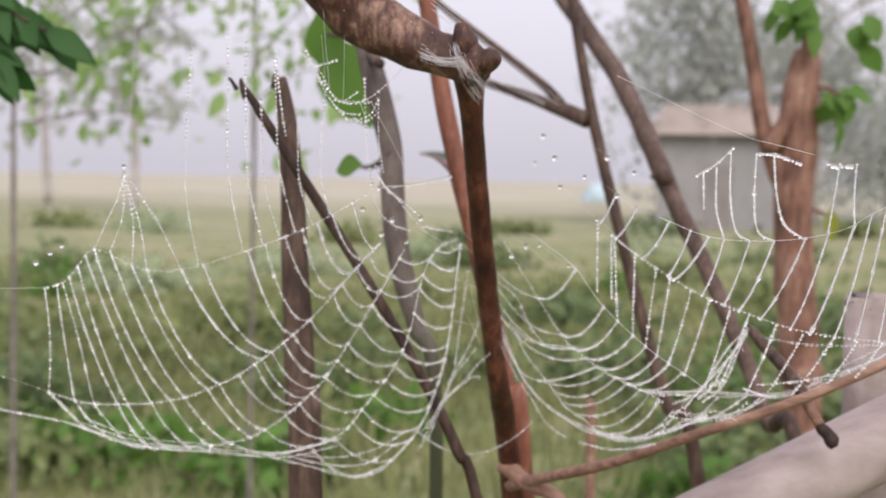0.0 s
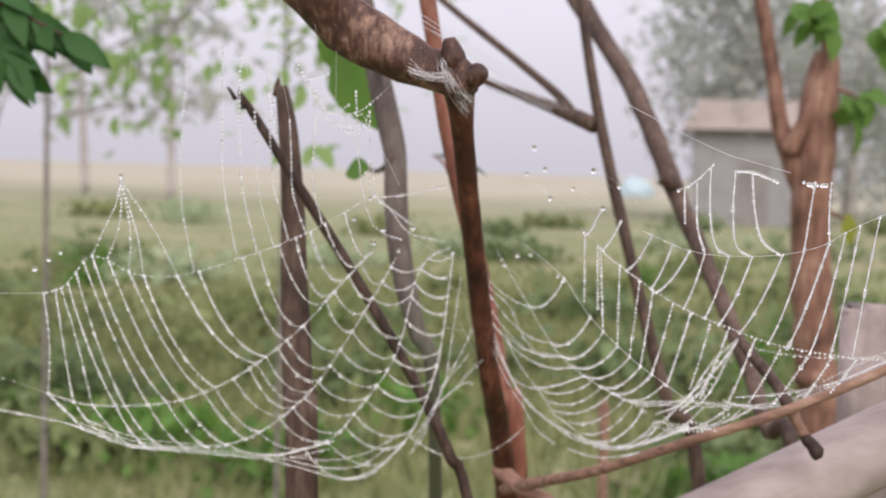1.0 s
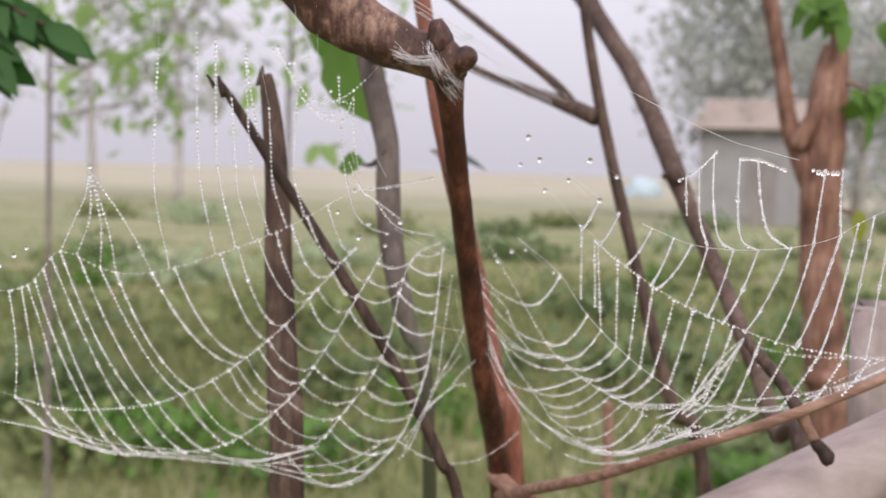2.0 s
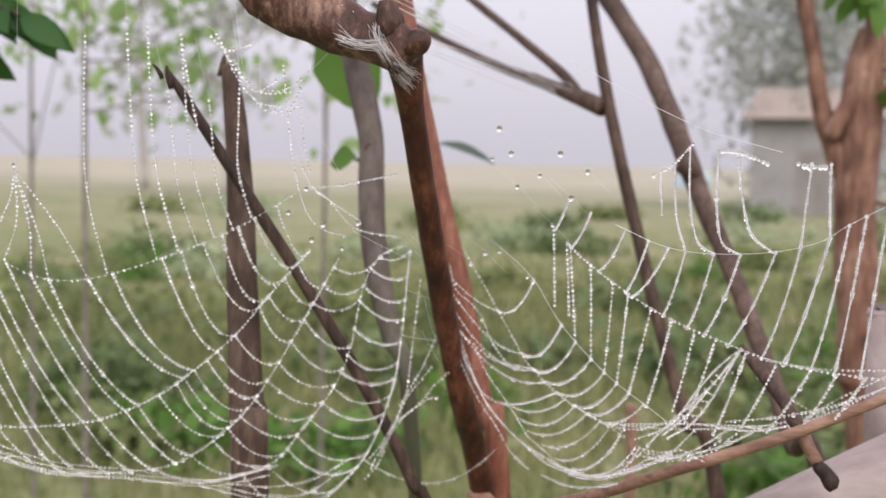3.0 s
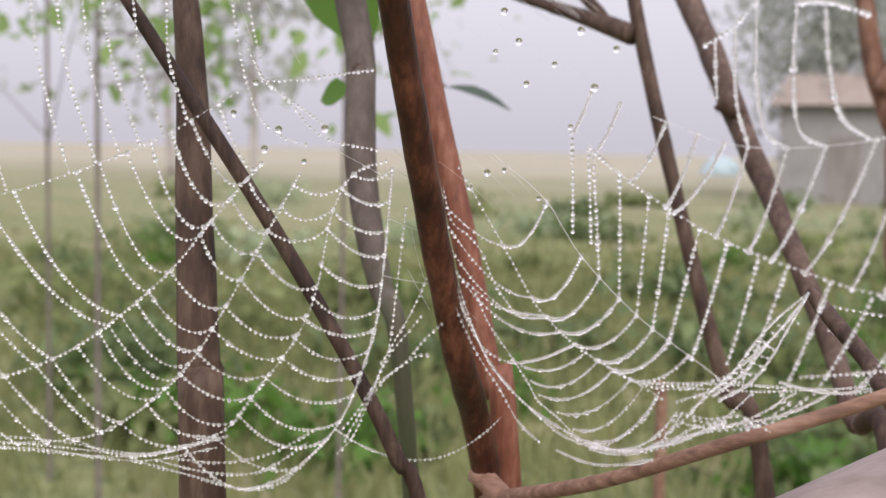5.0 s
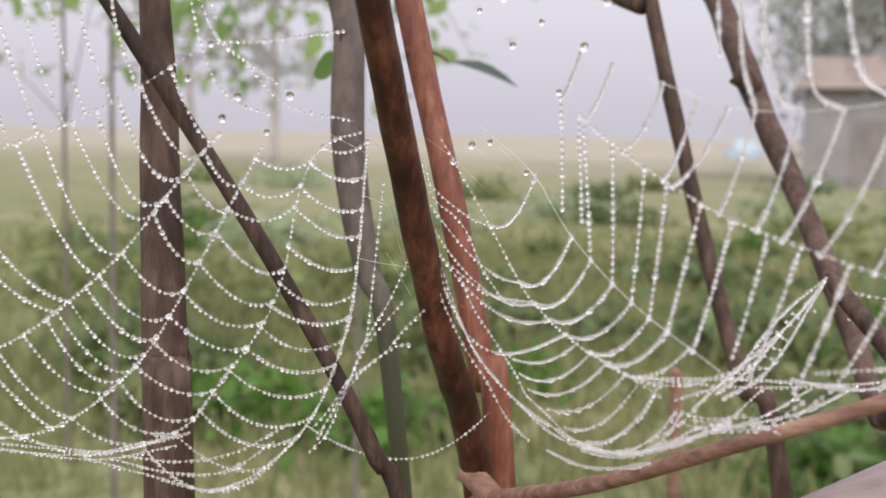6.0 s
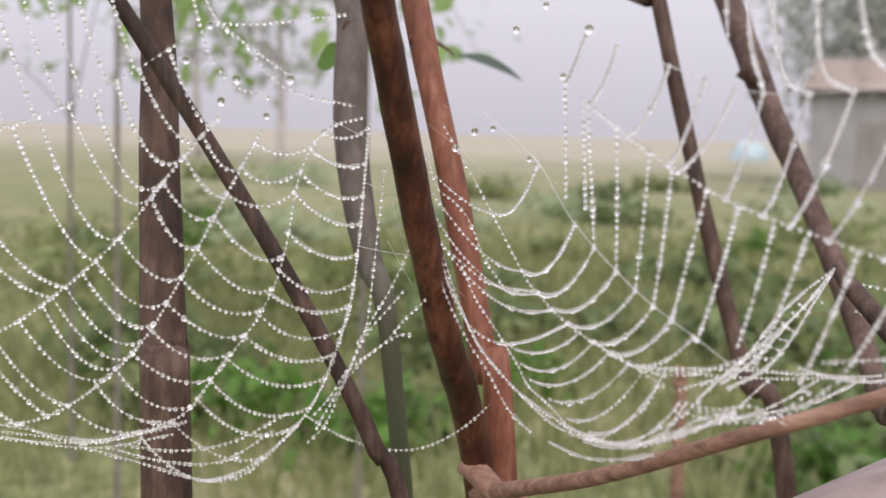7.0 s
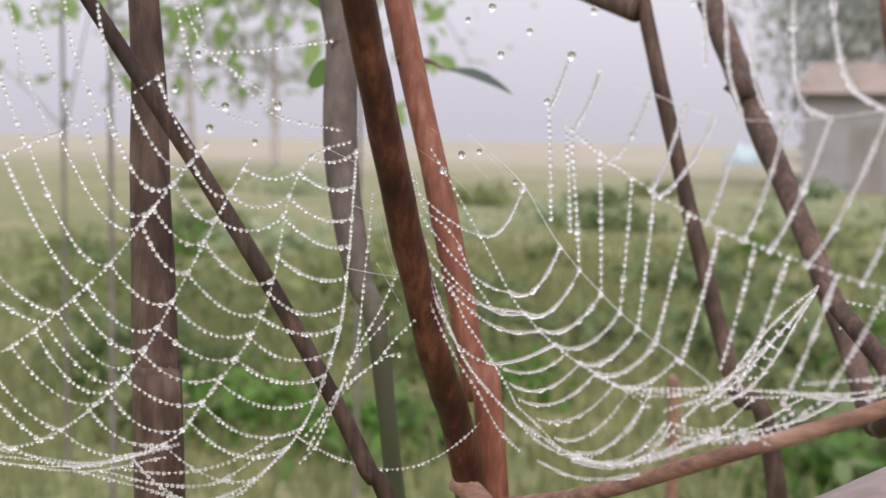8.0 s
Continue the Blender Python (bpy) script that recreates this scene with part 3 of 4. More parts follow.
def sapling():
    """A pale bent stem behind the web with a few broad leaves; its foot is bent and thinned to fit the camera's view.
    """
    ob = thing("sapling", (-0.10, 0.56, 0), "grey sapling with a few broad green leaves", "sapling")
    rod("stem", [(-0.1214, 0.2582, 1.4084, 0.0054), (-0.1039, 0.2364, 1.3575, 0.0063), (-0.0918, 0.2213, 1.3223, 0.0069), (-0.0818, 0.2088, 1.2931, 0.0072), (-0.0702, 0.1947, 1.2603, 0.0071), (-0.0657, 0.1836, 1.2346, 0.0070), (-0.0606, 0.1716, 1.2065, 0.0068), (-0.0525, 0.1606, 1.1808, 0.0061), (-0.0442, 0.1519, 1.1605, 0.0051), (-0.0320, 0.1457, 1.1227, 0.0038), (-0.0467, 0.2357, 0.9000, 0.0046), (-0.0587, 0.2857, 0.5000, 0.0060), (-0.0587, 0.2957, -0.0300, 0.0080)], BARK_SAPLING, ob, sides=12, seed=51)
    rod("twig", [(-0.0744, 0.1850, 1.3059, 0.0029), (-0.1140, 0.2678, 1.3299, 0.0021), (-0.1445, 0.3218, 1.3386, 0.0013)], BARK_GREY, ob, seed=52)
    rod("twig", [(-0.0674, 0.1850, 1.2540, 0.0029), (-0.0922, 0.2459, 1.2479, 0.0016), (-0.1102, 0.2894, 1.2472, 0.0011)], BARK_GREY, ob, seed=53)
    leafy(ob, "leaf", [((-0.1437, 0.3250, 1.3367), (0.5, 0.0, -0.95), (0.25, -1, 0.1), 0.0669, 0.0446),
                       ((-0.1504, 0.3250, 1.3562), (0.15, 0.1, -0.9), (-0.2, -1, 0.2), 0.0499, 0.0311),
                       ((-0.1098, 0.2900, 1.2490), (-0.95, 0.1, -0.10), (0.1, -1, 0.5), 0.0212, 0.0170)], LEAF_GREEN)
    settle(ob)
    return ob


sapling()


def shady_sprig():
    """A leafy shoot that reaches in from beside the web."""
    ob = thing("leafy_shoot", (-0.47, 0.35, 0), "leafy shoot with overlapping dark green leaves", "shoot")
    rod("stem", [(-0.3615, 0.2300, 1.4024, 0.0029), (-0.4047, 0.2350, 1.3942, 0.0039), (-0.4668, 0.2500, 1.2102, 0.0059), (-0.4968, 0.2700, 0.6000, 0.0080), (-0.4968, 0.2700, -0.0300, 0.0100)], BARK_GREY, ob, seed=61)
    rod("twig", [(-0.4047, 0.2350, 1.3942, 0.0029), (-0.3554, 0.2250, 1.3562, 0.0019), (-0.2978, 0.2200, 1.3293, 0.0009)], BARK_GREY, ob, seed=62)
    rod("twig", [(-0.4047, 0.2350, 1.3893, 0.0029), (-0.3649, 0.2200, 1.3401, 0.0019), (-0.3328, 0.2150, 1.3061, 0.0010)], BARK_GREY, ob, seed=63)
    rng = np.random.default_rng(62)
    spots = []
    for a, b, n in (((-0.3935, 0.2320, 1.3842), (-0.2978, 0.2200, 1.3293), 26), ((-0.3878, 0.2300, 1.3647), (-0.3307, 0.2150, 1.3109), 22), ((-0.4047, 0.2350, 1.3893), (-0.3459, 0.2300, 1.3541), 18)):
        for k in range(n):
            at = np.array(a) + (np.array(b) - np.array(a)) * (k / (n - 1))
            spots.append((tuple(at), (0.55 + rng.normal(0, 0.4), rng.normal(0, 0.3), -0.7 + rng.normal(0, 0.35)), (rng.normal(0, 0.5), -1, 0.5), rng.uniform(0.026, 0.042), rng.uniform(0.013, 0.020)))
    leafy(ob, "leaf", spots, LEAF_DARK)
    settle(ob)
    return ob


shady_sprig()


def roadside_tree(at, height, crown, size, n, length, mats, label, seed):
    """A loose-crowned young tree a few metres behind the web."""
    rng = np.random.default_rng(seed)
    ob = thing("young_tree", (at[0], at[1], 0), label, "tree", "young trees behind the web")
    rod("trunk", [(at[0], at[1], -0.05, 0.009), (at[0] + 0.01, at[1], height * 0.5, 0.0065), (at[0] + 0.02, at[1], height, 0.0025)], BARK_SAPLING_PLAIN, ob, step=0.05, seed=seed)
    for k in range(9):
        z = height * rng.uniform(0.45, 0.95)
        e = np.array(crown) + rng.normal(0, 0.45, 3) * np.array(size)
        rod("limb", [(at[0] + 0.012, at[1], z, 0.0035), (*((np.array([at[0], at[1], z]) + e) / 2 + np.array([0, 0, 0.03])), 0.0022), (*e, 0.0009)], BARK_SAPLING_PLAIN, ob, sides=6, step=0.03, seed=seed + k)
    for j, m in enumerate(mats):
        part("crown", leaf_cloud(rng, crown, size, n // len(mats), length, m, gaps=0.14), ob)
    settle(ob)
    return ob


roadside_tree((-1.538, 2.299, 0), 2.43, (-1.262, 2.344, 1.650), (0.760, 0.360, 0.460), 190, 0.060, (LEAF_PALE, LEAF_PALE), "young tree with sparse pale green leaves", 71)
roadside_tree((-1.122, 2.975, 0), 2.43, (-0.925, 3.008, 1.750), (0.440, 0.320, 0.380), 150, 0.050, (LEAF_PALE, LEAF_HAZE), "young tree with loose green leaves", 72)
roadside_tree((-2.292, 3.189, 0), 2.59, (-2.095, 3.221, 1.710), (0.720, 0.360, 0.520), 120, 0.060, (LEAF_PALE, LEAF_HAZE), "young tree with grey-green leaves", 73)


def rust_tree():
    ob = thing("forked_tree", (0.35, 0.57, 0), "young forked tree with rust-brown bark and few leaves", "tree")
    rod("trunk", [(0.2405, 0.7975, 1.3772, 0.0118), (0.2375, 0.7975, 1.3536, 0.0175), (0.2340, 0.7975, 1.3019, 0.0194), (0.2327, 0.7975, 1.1845, 0.0207), (0.2428, 0.7975, 1.0657, 0.0214), (0.2539, 0.7975, 0.9420, 0.0193), (0.2785, 0.8075, 0.4000, 0.0220), (0.2885, 0.8175, -0.0500, 0.0270)], BARK_RUST, ob, sides=14, rough=0.08, seed=81, step=0.008, nodes=4)
    rod("limb", [(0.1604, 0.7975, 1.4983, 0.0072), (0.1696, 0.7975, 1.4414, 0.0076), (0.1866, 0.7975, 1.3600, 0.0082), (0.1971, 0.7975, 1.3017, 0.0089), (0.2128, 0.7975, 1.2607, 0.0121), (0.2311, 0.7975, 1.2257, 0.0160)], BARK_RUST, ob, rough=0.07, seed=82)
    rod("limb", [(0.2041, 0.7859, 1.2732, 0.0093), (0.2208, 0.7830, 1.3071, 0.0083), (0.2354, 0.7859, 1.3357, 0.0089)], BARK_RUST, ob, rough=0.07, seed=83)
    rod("limb", [(0.2413, 0.7975, 1.3417, 0.0130), (0.2394, 0.7975, 1.3830, 0.0058), (0.2346, 0.7975, 1.4347, 0.0040), (0.2255, 0.7975, 1.5199, 0.0030)], BARK_RUST, ob, seed=84)
    rod("twig", [(0.2393, 0.7917, 1.3440, 0.0031), (0.2586, 0.7830, 1.3377, 0.0021), (0.2732, 0.7830, 1.3293, 0.0012)], BARK_RUST, ob, seed=85)
    rod("twig", [(0.2355, 0.7975, 1.4188, 0.0028), (0.2264, 0.7859, 1.4175, 0.0014)], BARK_RUST, ob, seed=86)
    rod("twig", [(0.2460, 0.7902, 1.2140, 0.0031), (0.2668, 0.7830, 1.2070, 0.0012)], BARK_RUST, ob, seed=87)
    rng = np.random.default_rng(88)
    spots = []
    for c, n in (((0.2279, 0.7830, 1.4127), 6), ((0.2153, 0.7830, 1.4177), 4), ((0.2687, 0.7830, 1.3329), 4), ((0.2778, 0.7830, 1.3210), 4), ((0.2893, 0.7830, 1.4018), 4)):
        for _ in range(n):
            at = np.array(c) + rng.normal(0, 0.009, 3)
            spots.append((tuple(at), tuple(rng.normal(0, 0.6, 3) + np.array([0, 0, -0.5])), (rng.normal(0, 0.4), -1, 0.5), rng.uniform(0.025, 0.040), rng.uniform(0.017, 0.026)))
    leafy(ob, "leaf", spots, LEAF_GREEN)
    leafy(ob, "leaf", [((0.2665, 0.7800, 1.2142), (0.15, 0, -1), (0, -1, 0.3), 0.0352, 0.0153)], LEAF_YELLOW, "yellow-green leaf")
    settle(ob)
    return ob


rust_tree()


def pole_fence():
    """A weathered pole lying against a short post."""
    ob = thing("pole_fence", (0.294, 0.363, 0), "weathered grey pole fence, smooth and barkless", "fence")
    rod("rail", [(-0.2960, -0.0460, 0.8823, 0.0172), (-0.0960, 0.0040, 0.9856, 0.0172), (0.0540, 0.0415, 1.0631, 0.0172), (0.1240, 0.0590, 1.0993, 0.0172), (0.1840, 0.0740, 1.1303, 0.0172), (0.2440, 0.0890, 1.1613, 0.0172), (0.4040, 0.1290, 1.2439, 0.0172)], WOOD_LOG, ob, sides=18, rough=0.03, seed=91, step=0.02, nodes=3)
    rod("post", [(0.1890, 0.1550, 1.1828, 0.0106), (0.1892, 0.1550, 1.1800, 0.0120), (0.1928, 0.1550, 1.1273, 0.0131), (0.1958, 0.1550, 0.6000, 0.0200), (0.1978, 0.1550, -0.0500, 0.0220)], WOOD_LOG, ob, sides=16, rough=0.03, seed=92, step=0.02)
    rod("post", [(-0.296, -0.046, 0.872, 0.018), (-0.296, -0.046, 0.4, 0.020), (-0.296, -0.046, -0.05, 0.021)], WOOD_LOG, ob, sides=16, rough=0.03, seed=93, step=0.02)
    settle(ob)
    return ob


pole_fence()
plain_stem("dry_stalk", [(0.0292, 0.7000, 1.0182, 0.0028), (0.0292, 0.7000, 1.0032, 0.0052), (0.0314, 0.7000, 0.9089, 0.0052), (0.0314, 0.7000, -0.0300, 0.0062)], BARK_TAN, "pale dry stalk standing in the grass", "stalk", 95)


def tarp_heap():
    """A small heap under a faded blue sheet, far out in the field."""
    ob = thing("covered_heap", (-1.5, 45, -0.3), "small heap under a faded blue sheet in the field", "heap")
    rng = np.random.default_rng(97)
    v0, f0 = ball(3)
    v = v0 * np.array([0.7, 0.6, 0.7]) * (1 + 0.08 * rng.normal(0, 1, (len(v0), 1)))
    v[:, 2] = np.maximum(v[:, 2], -0.05)
    part("sheet", mesh_of("sheet", (v + np.array([-1.5, 45, 0.14])).tolist(), f0.tolist(), PLASTIC), ob)
    settle(ob)




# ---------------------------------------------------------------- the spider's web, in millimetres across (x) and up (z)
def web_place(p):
    """From (x, z) in millimetres on a flat sheet to the world: the web bellies back between the stems and comes forward
    at its sides. The sheet is fitted to the camera's view: each point slides along its sight line from the camera's
    place at one second.
    """
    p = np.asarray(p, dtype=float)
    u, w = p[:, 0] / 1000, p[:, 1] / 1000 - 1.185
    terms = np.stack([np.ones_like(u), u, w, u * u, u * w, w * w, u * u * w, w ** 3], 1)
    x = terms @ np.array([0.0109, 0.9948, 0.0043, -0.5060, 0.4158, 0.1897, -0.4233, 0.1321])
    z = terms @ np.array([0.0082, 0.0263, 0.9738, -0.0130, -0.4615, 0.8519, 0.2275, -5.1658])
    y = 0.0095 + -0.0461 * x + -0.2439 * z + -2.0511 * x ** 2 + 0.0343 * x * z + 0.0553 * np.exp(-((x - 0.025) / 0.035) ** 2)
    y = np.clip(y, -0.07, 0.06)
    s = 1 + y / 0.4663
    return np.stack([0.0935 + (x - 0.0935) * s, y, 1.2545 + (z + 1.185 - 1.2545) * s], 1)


def ball(subdivisions):
    bm = bmesh.new()
    bmesh.ops.create_icosphere(bm, subdivisions=subdivisions, radius=1.0)
    v = np.array([w.co[:] for w in bm.verts])
    f = np.array([[w.index for w in q.verts] for q in bm.faces])
    bm.free()
    return v, f


tarp_heap()
BALL_SMALL, BALL_LARGE = ball(2), ball(3)
WEB = thing("spider_web", (0.0, 0.03, 1.105), "large sagging orb web of white silk beaded with dew", "spider web")
rng_web = np.random.default_rng(5)


def drops_mesh(places, radii, base):
    v0, f0 = base
    n = len(places)
    stretch = np.array([1, 1, 1.12])
    v = np.asarray(places)[:, None, :] + v0[None] * stretch * np.asarray(radii)[:, None, None]
    f = f0[None] + (np.arange(n) * len(v0))[:, None, None]
    return mesh_of("dew", v.reshape(-1, 3).tolist(), f.reshape(-1, 3).tolist(), WATER)


def strand(points, bead=0.5, gap=1.55, silk=0.09, depth=0.0, name="thread", fine=True, ends=False):
    """A thread through points (x, z), hung with drops; bead: the drops' mean radius, gap: their spacing (mm)."""
    s = spline(points, 1.2) if len(points) > 2 else np.linspace(points[0], points[1], 12)
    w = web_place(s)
    bow = np.sin(np.linspace(0, math.pi, len(w)))
    w[:, 1] += depth + rng_web.normal(0, 0.0012) * bow + (s[:, 2] if s.shape[1] > 2 else 0)
    v, f = tube(w, np.full(len(w), silk / (3200 if bead > 0.25 else 1000)), 4, cap=False)
    th = part(name, mesh_of(name, v, f, SILK), WEB)
    if bead <= 0:
        return th
    seg = np.linalg.norm(np.diff(w, axis=0), axis=1) * 1000
    run = np.concatenate([[0], np.cumsum(seg)])
    at, big = [], []
    gap, bead = gap * rng_web.uniform(0.98, 1.18), bead * rng_web.uniform(0.98, 1.15)
    x = rng_web.uniform(0, gap)
    while x < run[-1]:
        at.append(x)
        big.append(bead * float(np.clip(rng_web.normal(1.0, 0.18), 0.6, 1.6)) * (1.35 if rng_web.random() < 0.05 else 1))
        if fine and rng_web.random() < 0.1:
            at.append(x + gap * rng_web.uniform(0.42, 0.58))
            big.append(bead * rng_web.uniform(0.4, 0.6))
        x += gap * rng_web.uniform(0.88, 1.14)
    if ends:
        at += [0.0, float(run[-1])]
        big += [bead * rng_web.uniform(1.1, 1.45), bead * rng_web.uniform(1.1, 1.45)]
    at = np.clip(at, 0, run[-1])
    pos = np.stack([np.interp(at, run, w[:, k]) for k in range(3)], 1)
    r = np.array(big) / 1000
    pos[:, 2] -= r * 0.25
    part("dew", drops_mesh(pos, r, BALL_SMALL), th, kind="stuff")
    return th


def on(path, x):
    """The point of a path at a given x."""
    return np.array([x, np.interp(x, path[:, 0], path[:, 1])])


def hang(p, q, sag, **kw):
    """A slack thread from p to q; sag as a share of its span."""
    p, q = np.asarray(p, float), np.asarray(q, float)
    t = np.linspace(0, 1, 15)[:, None]
    s = p + (q - p) * t
    s[:, 1] -= 4 * sag * np.linalg.norm(q - p) * (t * (1 - t))[:, 0]
    return strand(s, **kw)


def path_of(*points):
    s = spline(points, 1.0)
    return s[np.argsort(s[:, 0])]


def across(upper, lower, starts, ends, sag0, sag1, **kw):
    """Catching threads from one radius to the next, pair by pair, ever slacker."""
    n = len(starts)
    for k, (a, b) in enumerate(zip(starts, ends)):
        hang(on(upper, a), on(lower, b), (sag0 + (sag1 - sag0) * k / max(1, n - 1)) * rng_web.uniform(0.85, 1.15), ends=True, **kw)


# radii of the side that hangs from the broken stem
R_A = path_of((-177, 1188), (-167, 1192), (-156, 1204), (-138, 1197), (-120, 1197), (-94, 1205), (-67, 1216), (-40, 1232))
R_B = path_of((-179, 1144), (-159, 1139), (-128, 1141), (-106, 1149), (-89, 1160), (-69, 1177), (-56, 1192), (-38, 1212))
R_C = path_of((-206, 1137), (-169, 1129), (-144, 1119), (-107, 1120), (-88, 1128), (-68, 1146), (-56, 1163), (-41, 1188), (-27, 1213))
R_D = path_of((-84, 1115), (-59, 1124), (-47, 1139), (-35, 1156), (-28, 1172), (-23, 1195), (-17, 1207), (-7, 1212))
R_E = path_of((-52, 1103), (-42, 1107), (-30, 1119), (-21, 1134), (-13, 1159), (-10, 1178), (-8, 1198), (-6.5, 1215))
for r_path in (R_B, R_C, R_D):
    strand(r_path[::8], bead=0.46, gap=1.5, silk=0.08, name="radius_thread")
strand(R_A[::8], bead=0.37, gap=1.98, silk=0.08, name="radius_thread")
strand(R_E[::6], bead=0.49, gap=1.25, silk=0.08, name="radius_thread")
strand([(-215, 1153), (-196, 1150), (-179, 1144)], bead=0.34, gap=5.20, silk=0.08, name="frame_thread")
strand([(-260, 1180), (-215, 1186), (-177, 1188)], bead=0, silk=0.06, name="frame_thread")
strand([(-156, 1204), (-149, 1218), (-145, 1226), (-143, 1236)], bead=0.44, gap=1.56, name="frame_thread")
strand([(-143, 1236), (-139, 1262), (-137, 1300)], bead=0, silk=0.04, name="frame_thread")

across(R_A, R_B, (-177, -172, -169.6, -166.6, -163, -159.7, -156, -149, -141, -135), (-178.5, -168, -160, -150, -146, -136, -128, -122, -112, -107), 0.01, 0.14)
across(R_A, R_B, (-121, -112, -94, -87, -79, -72, -66, -60, -52), (-89, -85, -76, -69, -59.5, -56, -50, -45, -41), 0.16, 0.42)
across(R_B, R_C, (-178.5, -168, -160, -150, -146, -136, -128, -122, -112, -107), (-165, -154, -146, -138, -131, -121, -112, -104, -95, -89), 0.03, 0.15)
across(R_B, R_C, (-99, -92, -89, -85, -80, -76, -69, -59.5, -56, -50, -45), (-78, -74, -71, -66, -62, -58, -53.5, -48.5, -43.5, -40, -36), 0.2, 0.3)
across(R_C, R_D, (-103, -89, -80, -74, -69, -63, -58, -53.5, -48.5, -43.5, -40, -36, -32.5), (-74, -69, -60, -54, -48, -42, -38, -33.5, -30.5, -27.5, -24, -22.5, -19), 0.16, 0.26)
across(R_D, R_E, (-70, -60, -52, -48, -43, -38, -34, -31, -28.5, -26, -24, -22.5, -20, -17), (-45, -36, -27, -23, -19, -16.5, -14.3, -12.5, -11.3, -10.3, -9.3, -8.6, -7.8, -7), 0.24, 0.2, gap=1.5)
# slack bottom of the sheet
for k in range(4):
    j = rng_web.normal(0, 1.2, (5, 2))
    strand(np.array([(-168, 1129.5), (-144, 1120), (-112, 1117), (-84, 1114.5), (-58, 1122)]) + j * 0.8, bead=0.37, gap=1.25, silk=0.1, depth=rng_web.normal(0, 0.003), name="frame_thread")
strand([(-88, 1114), (-70, 1108), (-52, 1102.5), (-40, 1107), (-26, 1124)], bead=0.49, gap=1.46, name="frame_thread")
strand([(-80, 1114), (-62, 1110), (-46, 1111), (-32, 1122)], bead=0.46, gap=1.46)
strand([(-76, 1115), (-60, 1113), (-44, 1117), (-28, 1128)], bead=0.44, gap=1.46)
# threads that rise from the upper radius
for foot, top in ((-114, (-116, 1282)), (-96, (-102, 1290)), (-88, (-95, 1286)), (-81, (-89, 1264)), (-68, (-75, 1262)), (-61, (-64, 1268)), (-75, (-84, 1284))):
    f_pt, t_pt = on(R_A, foot), np.array(top)
    strand([f_pt, f_pt + (t_pt - f_pt) * 0.35 + (-3.0, 0), f_pt + (t_pt - f_pt) * 0.7 + (-1.5, 0), t_pt], bead=0.44, gap=1.56)
    strand([t_pt, t_pt + (t_pt - f_pt) * 0.45 + (-1.0, 0)], bead=0, silk=0.045, name="fine_thread")
strand([(-84, 1284), (-81, 1262), (-79, 1250)], bead=0.44, gap=1.56)
strand([(-49, 1274), (-47, 1245), (-43, 1225), (-37, 1217), (-28, 1214)], bead=0.41, gap=1.66)
for foot in (-150, -141, -135, -121):
    strand([on(R_A, foot), (on(R_A, foot) + np.array((-143, 1236))) / 2 + (2.0, -2.0), (-143, 1235)], bead=0.44, gap=1.77)
# fan of threads beside the brown stem
for p in ([(-24, 1118), (-19, 1125), (-13, 1141), (-8, 1155), (-3, 1165), (0, 1172), (2.5, 1179)], [(-22, 1122), (-19, 1129), (-10.7, 1144), (-4, 1151), (1, 1158), (7, 1164)], [(-18, 1131), (-15, 1138), (-8.5, 1153), (-3, 1161), (1, 1166.5)],
          [(-23, 1126), (-18, 1133), (-13, 1142), (-7.4, 1147.7), (-1, 1153), (2.5, 1153.5)], [(-11, 1150), (-8.5, 1156), (-6.5, 1173), (-3.4, 1199)]):
    strand(p, bead=0.46, gap=1.8)
hang((-24, 1127), (26, 1133), 0.28, bead=0.44, gap=1.56)
hang((-10, 1178), (8, 1176), 0.02, bead=0.16, gap=2.2, silk=0.05)
for p, q in (((-7, 1215), (6, 1204)), ((-7, 1210), (7, 1200)), ((-8, 1195), (6, 1190)), ((-26, 1216), (-7, 1206)), ((-3, 1180), (3, 1168)), ((-2, 1192), (2, 1176))):
    hang(p, q, 0.02, bead=0.14, gap=3.0, silk=0.05)
# torn silk at the top
for p in ([(-72, 1284), (-66, 1272), (-58, 1264), (-50, 1263.5), (-46, 1264)], [(-70, 1280), (-64, 1268), (-57, 1260), (-50, 1259)], [(-57, 1264), (-48, 1265), (-38, 1273)],
          [(-60, 1262), (-54, 1257), (-46, 1259), (-43, 1266)], [(-53, 1258), (-49, 1256), (-44, 1259)], [(-66, 1275), (-59, 1264), (-51, 1268)], [(-43, 1266), (-42, 1250), (-40, 1236)],
          [(-44, 1241), (-40, 1232), (-34, 1227), (-25, 1217), (-10, 1214)], [(-40, 1231), (-30, 1232), (-12, 1236)], [(-42, 1236), (-38, 1230), (-32, 1226), (-24, 1220)], [(-74, 1283), (-68, 1278), (-60, 1280)]):
    strand(p, bead=0.41, gap=1.56, silk=0.09, name="torn_thread")
for p in ([(-50, 1263), (-42, 1240)], [(-38, 1273), (-22, 1292)], [(-46, 1264), (-30, 1236)], [(-72, 1284), (-92, 1300)], [(-58, 1300), (-57, 1264)], [(-66, 1300), (-62, 1266)]):
    strand(p, bead=0.12, gap=3.0, silk=0.06, name="torn_thread")

